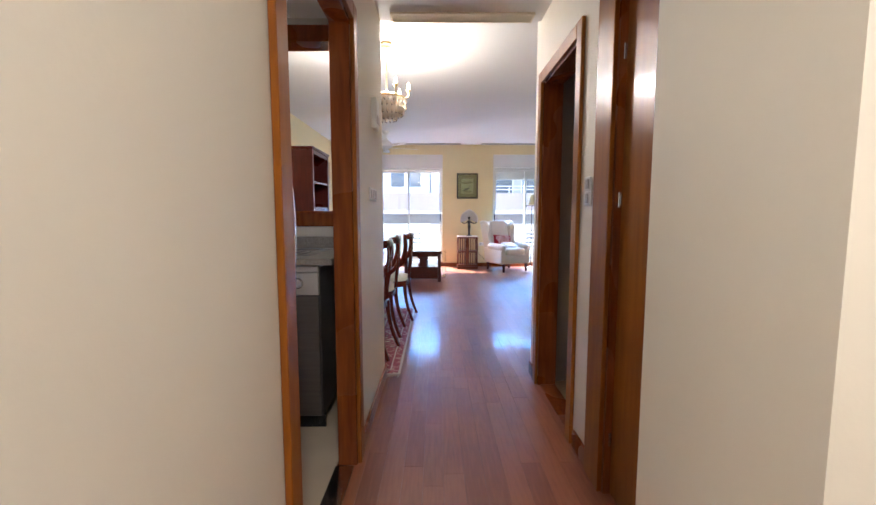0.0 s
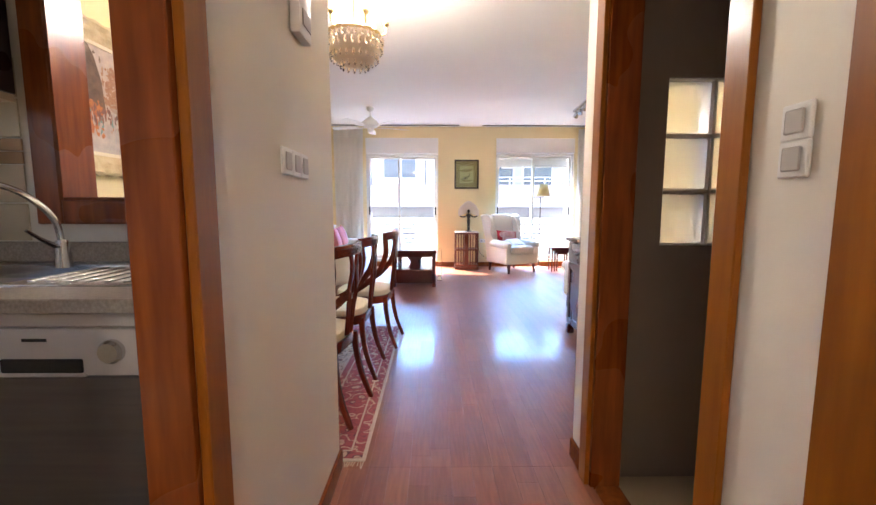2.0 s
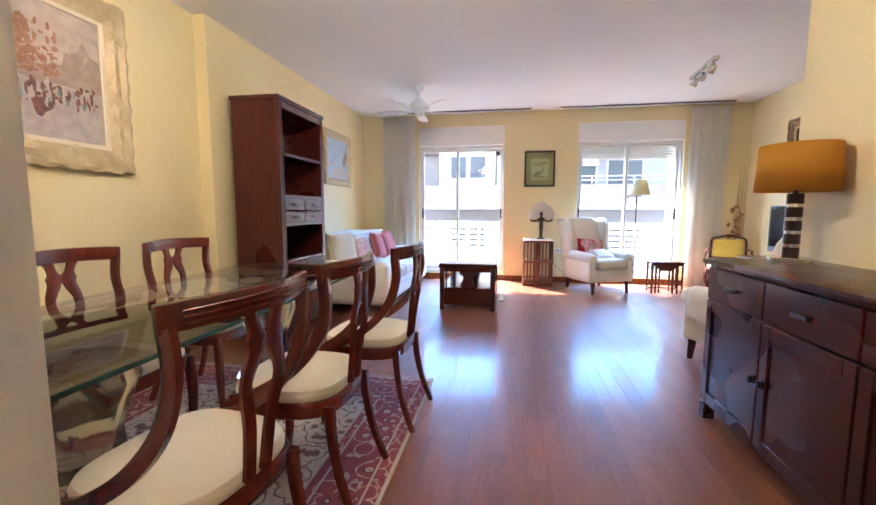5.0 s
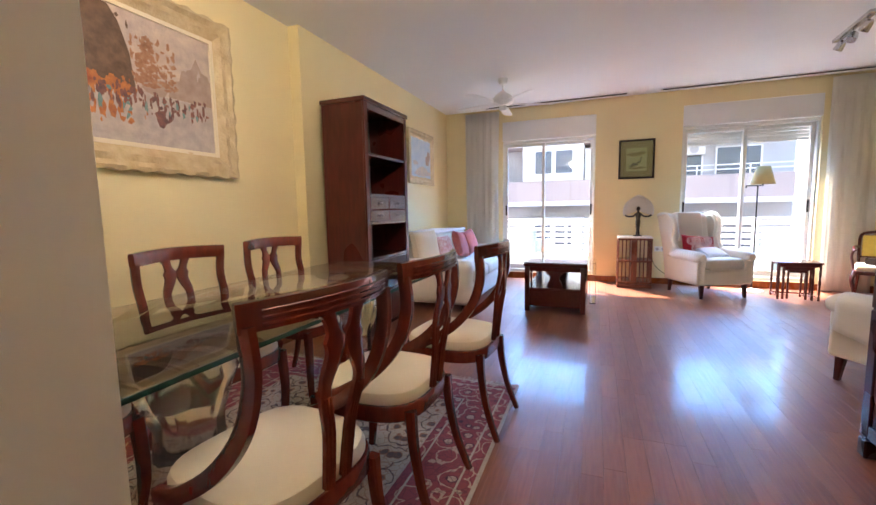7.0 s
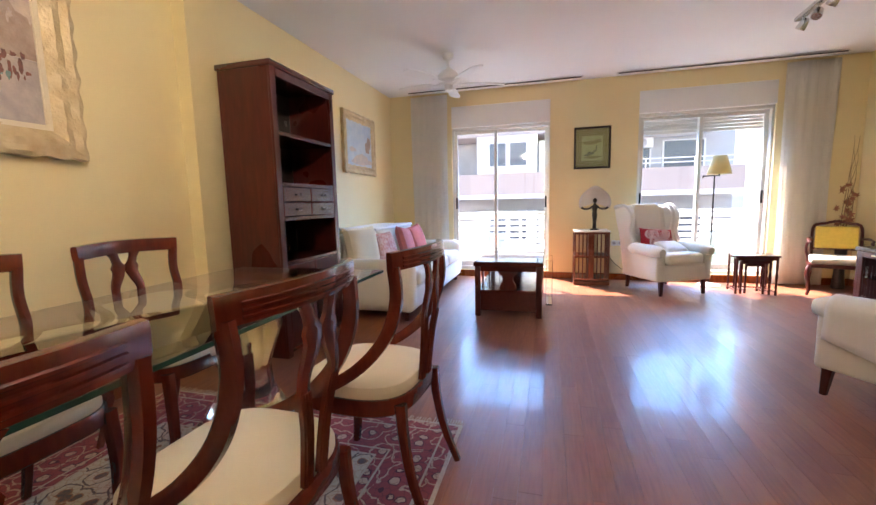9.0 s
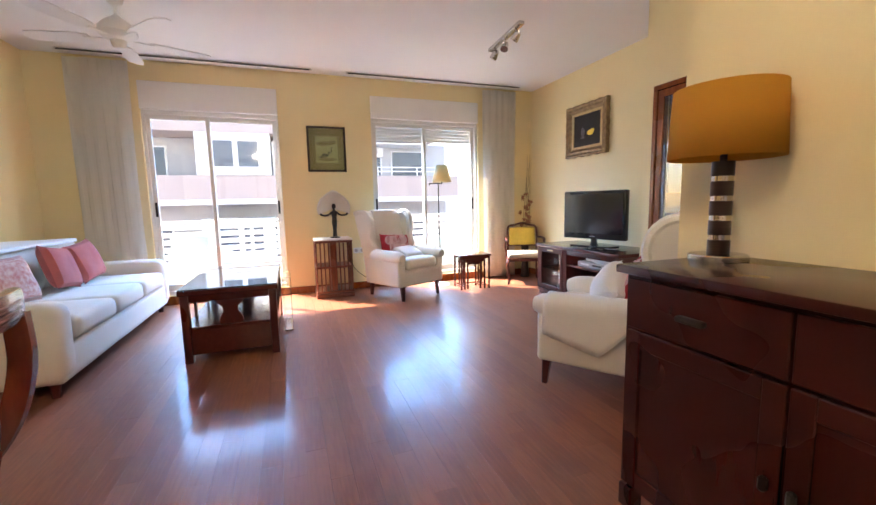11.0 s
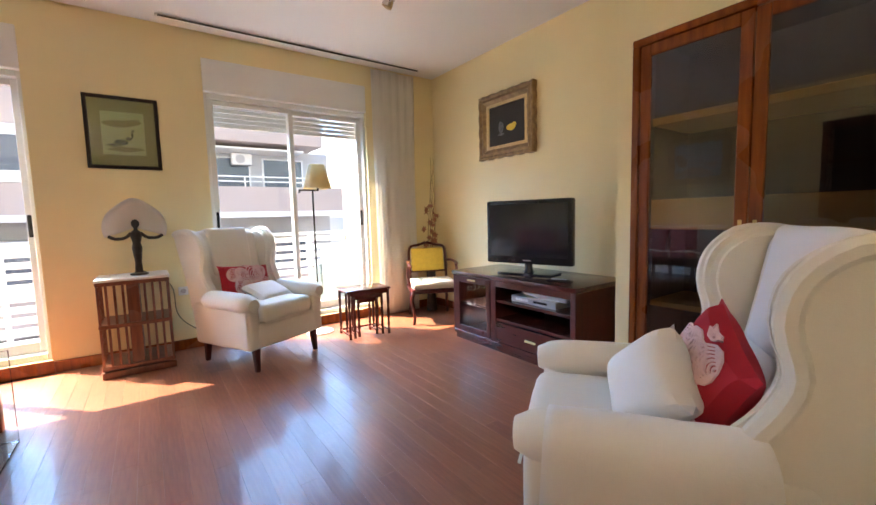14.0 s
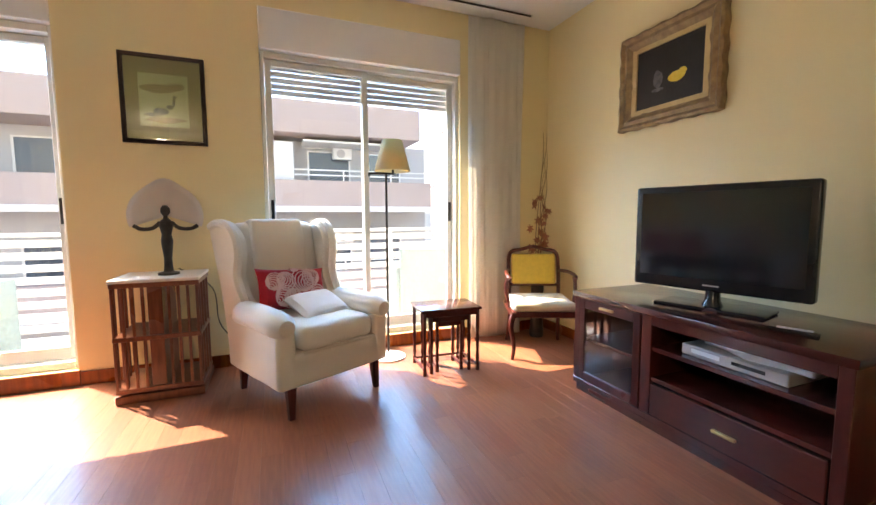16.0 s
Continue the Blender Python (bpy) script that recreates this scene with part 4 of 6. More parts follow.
# ---- living room ----
bc = thing("bookcase", "tall dark mahogany bookcase with open shelves and drawers", "bookcase")
X0, X1, Y0, Y1, T = -2.20, -1.755, 5.955, 6.81, 2.17
part("side_panel", onebox(X0, X1 - 0.02, Y0, Y0 + 0.03, 0.0, T - 0.04, 0.003), M_DARK, bc)
part("side_panel", onebox(X0, X1 - 0.02, Y1 - 0.03, Y1, 0.0, T - 0.04, 0.003), M_DARK, bc)
# Near-black back puts the shade of the open shelves into the colour.
part("back_panel", onebox(X0, X0 + 0.015, Y0 + 0.03, Y1 - 0.03, 0.05, T - 0.04), M_FRAME_SHADE_BLK, bc, "back panel coloured almost black for the shade inside")
part("top_board", onebox(X0 - 0.01, X1 + 0.012, Y0 - 0.012, Y1 + 0.012, T - 0.04, T, 0.006, 2), M_DARK_H, bc)
part("face_frame", onebox(X1 - 0.02, X1, Y0, Y0 + 0.06, 0, T - 0.04, 0.003), M_DARK, bc)
part("face_frame", onebox(X1 - 0.02, X1, Y1 - 0.06, Y1, 0, T - 0.04, 0.003), M_DARK, bc)
part("face_frame", onebox(X1 - 0.02, X1, Y0 + 0.06, Y1 - 0.06, T - 0.10, T - 0.04, 0.003), M_DARK_H, bc)
for z in (1.68, 1.31, 1.055, 0.72, 0.40, 0.05):
    part("shelf", onebox(X0 + 0.015, X1 - 0.002, Y0 + 0.03, Y1 - 0.03, z - 0.015, z + 0.015, 0.003), M_DARK_H, bc)
for z0, z1 in ((1.075, 1.175), (1.185, 1.292)):
    for a, b in ((Y0 + 0.065, (Y0 + Y1) / 2 - 0.004), ((Y0 + Y1) / 2 + 0.004, Y1 - 0.065)):
        dr = part("drawer", onebox(X1 - 0.40, X1 - 0.001, a, b, z0, z1, 0.003), M_DARK_H, bc)
        k = lathe(bmesh.new(), [(0.007, 0), (0.006, 0.01), (0.012, 0.018), (0.008, 0.026)], 10)
        bmesh.ops.transform(k, matrix=pose(X1, (a + b) / 2, (z0 + z1) / 2, 0, 90, 0), verts=k.verts)
        part("knob", k, M_BRONZE, dr)
for a, b in ((Y0 + 0.065, (Y0 + Y1) / 2 - 0.003), ((Y0 + Y1) / 2 + 0.003, Y1 - 0.065)):
    part("door", onebox(X1 - 0.018, X1 - 0.001, a, b, 0.07, 0.70, 0.004), M_DARK, bc)

P_SEA = paint("oil_sea", (0.40, 0.52, 0.62), (0.55, 0.62, 0.66))
P_SAND = paint("oil_shore", (0.62, 0.52, 0.42), (0.45, 0.42, 0.42), 14)
p2 = thing("seascape_painting", "pale seascape painting in a cream carved frame", "painting", pose(-2.309, 8.44, 1.93, 0, 0, 90))
frame_bars(0.92, 0.76, 0.11, 0.045, M_GILT, p2, 0.005)
c2 = part("canvas", onebox(-0.36, 0.36, -0.02, -0.003, -0.28, 0.28), P_SEA, p2)
part("shore", blobs([(0.05, -0.2, 0.30, 0.07, -0.021), (-0.22, -0.08, 0.10, 0.03, -0.0212)], 21), P_SAND, c2)
part("foliage", blobs([(0.22, -0.02, 0.07, 0.10, -0.022), (0.28, 0.06, 0.05, 0.08, -0.0222)], 22), P_FAR, c2)


def sofa():
    t = thing("sofa", "long ivory three-seat sofa with a loose cotton throw", "sofa")
    part("base", soft(-2.20, -1.14, 7.04, 9.30, 0.09, 0.32, 0.04, seed=1), M_SOFA, t)
    part("backrest", soft(-2.27, -1.98, 7.20, 9.14, 0.30, 0.82, 0.09, seed=2), M_SOFA, t)
    for k in range(3):
        part("seat_cushion", soft(-2.00, -1.12, 7.245 + 0.633 * k, 7.245 + 0.633 * (k + 1) - 0.008, 0.315, 0.475, 0.05, seed=3 + k), M_SOFA, t)
        part("back_cushion", soft(-2.03, -1.82, 7.25 + 0.633 * k, 7.24 + 0.633 * (k + 1), 0.465, 0.86, 0.08, 0.008, seed=8 + k, m=None), M_SOFA, t)
    for y0, y1 in ((7.0, 7.24), (9.14, 9.38)):
        part("arm", soft(-2.22, -1.13, y0, y1, 0.09, 0.60, 0.09, seed=14), M_SOFA, t)
    for x in (-2.1, -1.22):
        for y in (7.1, 9.28):
            part("foot", lathe(bmesh.new(), [(0.022, 0.0), (0.03, 0.095)], 10, (x, y, 0)), M_DARK, t)
    return t


sofa()
cover = thing("sofa_throw", "white cotton throw spread over the sofa back", "throw")
part("cloth", soft(-2.30, -1.80, 7.75, 9.05, 0.845, 0.875, 0.012, 0.012, seed=31), M_SHEET, cover)


def cushion(label, m, w=0.42, h=0.40, d=0.15, mt=None, seed=0, lines=False, name="cushion"):
    t = thing(name, label, "cushion", m)
    cov = part("cover", pillow(w, h, d, seed=seed), mt or M_SHEET, t)
    if lines:
        rnd = random.Random(seed)
        for cx, cz, turn, big in ((-0.30, -0.30, 0.5, 1.2), (0.22, 0.02, 2.6, 1.4), (-0.28, 0.25, -0.4, 1.1), (0.25, -0.36, 1.2, 1.0),
                                  (0.02, 0.40, 2.0, 1.0), (0.32, 0.34, 3.6, 1.1), (-0.02, -0.05, 4.2, 1.1), (-0.38, 0.0, 0.9, 1.0)):
            for r in range(1, 8):
                pts = []
                for j in range(13):
                    a = -math.pi + 2 * math.pi * j / 12
                    q, e = 0.016 * big * r * (0.5 + 0.5 * math.cos(a)), 0.0075 * big * r * math.sin(a)
                    x = cx * w + q * math.cos(turn) - e * math.sin(turn) + rnd.uniform(-0.0008, 0.0008)
                    z = cz * h + q * math.sin(turn) + e * math.cos(turn)
                    u, v = 2 * x / w, 2 * z / h
                    if abs(u) > 0.93 or abs(v) > 0.93:
                        continue
                    swell = max(0.0, (1 - u ** 4) * (1 - v ** 4)) ** 0.5
                    bulge = noise.noise(Vector((u * 2 + seed, v * 2, seed - 3.0)))
                    pts.append((x, -(d / 2 + 0.006 * bulge) * swell - 0.0035, z))
                if len(pts) > 3:
                    part("embroidery", sweep(bmesh.new(), pts, (0.0042, 0.0048), 4, (0, 1, 0)), M_PINKLINE, cov)
    return t


M_SALMON = mat("salmon_fabric", (0.50, 0.13, 0.11), (0.42, 0.10, 0.09), rough=0.9, scale=8, bump=0.1, bump_scale=200)
M_STRIPE = mat("pink_striped_fabric", (0.55, 0.20, 0.18), (0.70, 0.55, 0.48), rough=0.9, scale=30, stretch=(1, 6, 1), bump=0.1)
cushion("beige cushion leaning on the sofa arm", pose(-1.80, 7.36, 0.70, -12, 0, 70), 0.46, 0.44, 0.16, M_CREAM, 1)
cushion("striped pink cushion on the sofa", pose(-1.68, 7.70, 0.66, -18, 0, 80), 0.40, 0.36, 0.14, M_STRIPE, 2)
cushion("salmon red cushion on the sofa", pose(-1.66, 8.35, 0.67, -18, 8, 92), 0.42, 0.38, 0.15, M_SALMON, 3)
cushion("salmon red cushion on the sofa", pose(-1.66, 8.80, 0.67, -18, -6, 88), 0.42, 0.38, 0.15, M_SALMON, 4)

# coffee table
ct = thing("coffee_table", "dark mahogany coffee table with inset glass top", "coffee table")
CX0, CX1, CY0, CY1 = -0.60, 0.08, 7.38, 8.62
for x in (CX0 + 0.012, CX1 - 0.067):
    for y in (CY0 + 0.012, CY1 - 0.067):
        part("leg", onebox(x, x + 0.055, y, y + 0.055, 0, 0.512, 0.005, 2), M_DARK, ct)
part("top_frame", boxes([(CX0, CX1, CY0, CY0 + 0.08, 0.513, 0.55), (CX0, CX1, CY1 - 0.08, CY1, 0.513, 0.55), (CX0, CX0 + 0.08, CY0 + 0.08, CY1 - 0.08, 0.513, 0.55), (CX1 - 0.08, CX1, CY0 + 0.08, CY1 - 0.08, 0.513, 0.55)], 0.004), M_DARK_H, ct)
part("glass_top", onebox(CX0 + 0.004, CX1 - 0.004, CY0 + 0.004, CY1 - 0.004, 0.551, 0.560, 0.002), M_GLASS, ct, "clear glass plate")
part("top_board", onebox(CX0 + 0.08, CX1 - 0.08, CY0 + 0.08, CY1 - 0.08, 0.53, 0.549), M_DARK_H, ct)
for r in ((CX0 + 0.067, CX1 - 0.067, CY0 + 0.02, CY0 + 0.045, 0.46, 0.512), (CX0 + 0.067, CX1 - 0.067, CY1 - 0.045, CY1 - 0.02, 0.46, 0.512),
          (CX0 + 0.02, CX0 + 0.045, CY0 + 0.067, CY1 - 0.067, 0.46, 0.512), (CX1 - 0.045, CX1 - 0.02, CY0 + 0.067, CY1 - 0.067, 0.46, 0.512)):
    part("apron", onebox(*r, 0.003), M_DARK_H, ct)
part("lower_case", onebox(CX0 + 0.02, CX1 - 0.02, CY0 + 0.02, CY1 - 0.02, 0.06, 0.255, 0.004), M_DARK_H, ct)
part("shelf", onebox(CX0 + 0.016, CX1 - 0.016, CY0 + 0.016, CY1 - 0.016, 0.256, 0.272, 0.003), M_DARK_H, ct)
xm = (CX0 + CX1) / 2
for y in (CY0 + 0.03, CY1 - 0.05):
    vb = bmesh.new()
    pr = [(0.10, 0.459), (0.085, 0.43), (0.055, 0.41), (0.05, 0.37), (0.075, 0.33), (0.085, 0.29), (0.06, 0.273)]
    fa = [vb.verts.new((xm + r, y, z)) for r, z in pr] + [vb.verts.new((xm - r, y, z)) for r, z in pr[::-1]]
    f = vb.faces.new(fa)
    ext = bmesh.ops.extrude_face_region(vb, geom=[f])
    bmesh.ops.translate(vb, vec=(0, 0.02, 0), verts=[v for v in ext["geom"] if isinstance(v, bmesh.types.BMVert)])
    bmesh.ops.recalc_face_normals(vb, faces=vb.faces)
    part("splat", vb, M_DARK, ct)
ym = (CY0 + CY1) / 2
for x in (CX0 + 0.03, CX1 - 0.05):
    for y in (7.75, 8.25):
        part("spindle", onebox(x, x + 0.02, y - 0.02, y + 0.02, 0.272, 0.459, 0.003), M_DARK, ct)
ac = thing("acrylic_stand", "clear acrylic magazine stand beside the coffee table", "magazine rack")
for y in (7.95, 8.35):
    part("panel", onebox(0.10, 0.17, y, y + 0.008, 0.013, 0.50, 0.003), M_GLASS, ac).visible_shadow = False
part("floor_panel", onebox(0.10, 0.17, 7.95, 8.358, 0.001, 0.012, 0.002), M_GLASS, ac).visible_shadow = False

# ceiling fan
fan = thing("ceiling_fan", "white five-blade ceiling fan at rest", "ceiling fan", pose(-0.98, 8.06, 0))
part("canopy", lathe(bmesh.new(), [(0.012, 2.72), (0.045, 2.735), (0.06, 2.77), (0.06, 2.80)], 20), M_WHITE, fan)
part("rod", lathe(bmesh.new(), [(0.013, 2.63), (0.013, 2.73)], 12), M_WHITE, fan)
part("motor", lathe(bmesh.new(), [(0.05, 2.465), (0.10, 2.48), (0.135, 2.515), (0.13, 2.555), (0.09, 2.60), (0.035, 2.64), (0.013, 2.66)], 24), M_WHITE, fan)
part("light_cup", lathe(bmesh.new(), [(0.012, 2.40), (0.038, 2.41), (0.05, 2.435), (0.055, 2.466)], 16), M_WHITE, fan)
for k in range(5):
    a = radians(24 + 72 * k)
    m = pose(0, 0, 0, 0, 0, math.degrees(a)) @ pose(0, 0, 2.485, 9, 0, 0)
    bl = bmesh.new()
    pts = [(0.20, -0.04), (0.30, -0.062), (0.56, -0.07), (0.63, -0.055), (0.66, 0.0), (0.63, 0.055), (0.56, 0.07), (0.30, 0.062), (0.20, 0.04)]
    f = bl.faces.new([bl.verts.new((x, y, 0)) for x, y in pts])
    e = bmesh.ops.extrude_face_region(bl, geom=[f])
    bmesh.ops.translate(bl, vec=(0, 0, 0.008), verts=[v for v in e["geom"] if isinstance(v, bmesh.types.BMVert)])
    bmesh.ops.recalc_face_normals(bl, faces=bl.faces)
    b1 = part("blade", bl, M_WHITE, fan, m=m)
    part("bracket", onebox(0.10, 0.24, -0.018, 0.018, -0.008, -0.001, 0.002), M_WHITE, b1)

sp = thing("spotlight_bar", "chrome ceiling bar with three small spotlights", "spotlight", pose(2.34, 7.86, 0, 0, 0, -4))
part("bar", onebox(-0.03, 0.03, -0.36, 0.36, 2.765, 2.799, 0.006, 2), M_CHROME, sp)
for y, tx in ((-0.25, 30), (0.0, -25), (0.25, 20)):
    hd = lathe(bmesh.new(), [(0.018, 0.05), (0.032, 0.03), (0.04, -0.03), (0.038, -0.045)], 14)
    bmesh.ops.transform(hd, matrix=pose(0.0, y, 2.70, tx, 25, 0), verts=hd.verts)
    h = part("spot_head", hd, M_CHROME, sp)
    part("stem", lathe(bmesh.new(), [(0.008, 2.725), (0.008, 2.766)], 8, (0, y, 0)), M_CHROME, h)

# framed bird print
M_MAT = mat("olive_mount", (0.25, 0.24, 0.09), (0.22, 0.21, 0.08), rough=0.8, scale=4)
M_PRINT = mat("pale_green_print", (0.40, 0.44, 0.21), (0.33, 0.36, 0.16), rough=0.7, scale=7)
M_BIRD = mat("grey_green_ink", (0.05, 0.07, 0.04), (0.22, 0.23, 0.10), rough=0.7, scale=30)
pf = thing("framed_print", "bird print with olive mount in a dark frame", "picture", pose(0.70, 9.619, 1.868))
frame_bars(0.485, 0.575, 0.030, 0.022, M_FRAME_SHADE_BLK, pf)
part("mount", onebox(-0.215, 0.215, -0.012, -0.002, -0.26, 0.26), M_MAT, pf)
pr = part("print", onebox(-0.14, 0.14, -0.0135, -0.0125, -0.175, 0.165), M_PRINT, pf)
part("drawing", blobs([(-0.02, -0.075, 0.045, 0.022, -0.0145), (-0.065, -0.10, 0.05, 0.012, -0.0147), (0.03, -0.045, 0.022, 0.016, -0.0149), (0.055, -0.01, 0.009, 0.028, -0.0151), (0.062, 0.022, 0.012, 0.009, -0.0153)], 41, 0.15), M_BIRD, pr)
part("hills", blobs([(-0.02, 0.07, 0.10, 0.03, -0.0140), (0.07, 0.09, 0.05, 0.025, -0.0142), (0.0, -0.13, 0.12, 0.02, -0.0140)], 43, 0.2), M_MAT, pr)
part("glazing", onebox(-0.22, 0.22, -0.0185, -0.0165, -0.265, 0.265), M_GLASS, pf).visible_shadow = False

# wall sockets
for x in (1.02, 1.10):
    so = thing("wall_socket", "white double wall socket above the skirting", "socket")
    part("plate", onebox(x - 0.038, x + 0.038, 9.609, 9.6195, 0.49, 0.566, 0.004), M_WHITE, so)
    part("insert", lathe(bmesh.new(), [(0.022, 0), (0.022, 0.003)], 14), M_SILVER, so, m=pose(x, 9.608, 0.528, 90, 0, 0))
cable = thing("lamp_cable", "thin dark lamp cable trailing to the socket", "cable")
part("cord", sweep(bmesh.new(), smooth_path([(0.74, 9.53, 0.75), (0.93, 9.56, 0.60), (0.96, 9.58, 0.35), (1.05, 9.57, 0.22), (1.20, 9.56, 0.12)], 5), 0.004, 6), M_BRONZE, cable)

# revolving bookcase
M_CHERRY = mat("cherry_wood", (0.20, 0.062, 0.028), (0.12, 0.034, 0.016), rough=0.3, scale=5, stretch=(8, 8, 1.2), bump=0.02, coat=0.3)
rb = thing("revolving_bookcase", "small cherry wood revolving bookcase with slatted sides", "bookcase", pose(0.685, 9.335, 0))
W = 0.225
part("foot", onebox(-W - 0.005, W + 0.005, -W + 0.045, W - 0.005, 0.0, 0.05, 0.006, 2), M_CHERRY, rb)
for z in (0.075, 0.385, 0.70):
    part("shelf", onebox(-W, W, -0.18, 0.21, z - 0.014, z + 0.014, 0.004), M_CHERRY, rb)
part("marble_top", onebox(-W - 0.004, W + 0.004, -0.186, 0.216, 0.715, 0.735, 0.004), M_WHITE, rb, "white marble top slab")
part("post", onebox(-0.045, 0.03, -0.165, 0.19, 0.09, 0.685, 0.003), M_CHERRY, rb)
for z0, z1 in ((0.09, 0.37), (0.40, 0.685)):
    for s in (0, 1):
        for k in range(4):
            o = 0.022 + 0.049 * k
            part("slat", onebox(-W + o - 0.018, -W + o - 0.002, -0.179, -0.165, z0, z1, 0.002), M_CHERRY, rb) if s == 0 else part("slat", onebox(W - o + 0.002, W - o + 0.018, -0.179, -0.165, z0, z1, 0.002), M_CHERRY, rb)
    for k in range(4):
        for x in (-W + 0.001, W - 0.015):
            part("slat", onebox(x, x + 0.014, -0.14 + 0.10 * k, -0.124 + 0.10 * k, z0, z1, 0.002), M_CHERRY, rb)

# statuette lamp with a leaf-shaped shade; the figure is one plain mesh
st = thing("statuette_lamp", "bronze statuette lamp with a pale heart-shaped glass shade", "lamp", pose(0.725, 9.33, 0.736))
fig = bmesh.new()
lathe(fig, [(0.06, 0.0), (0.06, 0.012), (0.03, 0.02), (0.026, 0.03), (0.022, 0.10), (0.030, 0.17), (0.034, 0.21), (0.026, 0.25), (0.038, 0.30), (0.036, 0.33), (0.014, 0.35), (0.012, 0.365), (0.026, 0.385), (0.026, 0.41), (0.012, 0.43)], 14)
for s in (-1, 1):
    sweep(fig, smooth_path([(s * 0.03, 0, 0.325), (s * 0.07, -0.005, 0.29), (s * 0.13, 0.0, 0.285), (s * 0.17, 0.01, 0.305)], 4), [(0.012, 0.012)] * 13, 8)
part("statuette", fig, M_BRONZE, st)
M_OPAL = cloth_mat("opal_glass", (0.78, 0.72, 0.66), 0.45)
sh = bmesh.new()
cols = []
for i in range(33):
    a = -0.35 + (math.pi + 0.70) * i / 32
    col = []
    for j in range(7):
        r = (j / 6)
        rr = 0.205 * r * (1 + 0.16 * math.exp(-((a - math.pi / 2) / 0.35) ** 2))
        col.append(sh.verts.new((rr * math.cos(a), 0.045 - 0.035 * r * r, 0.365 + rr * 0.98 * math.sin(a))))
    cols.append(col)
for a, b in zip(cols, cols[1:]):
    for j in range(6):
        sh.faces.new((a[j], b[j], b[j + 1], a[j + 1]))
bmesh.ops.remove_doubles(sh, verts=sh.verts, dist=1e-5)
so = part("shade", sh, M_OPAL, st, "pale opal glass fan shade")
so.modifiers.new("thickness", "SOLIDIFY").thickness = 0.004


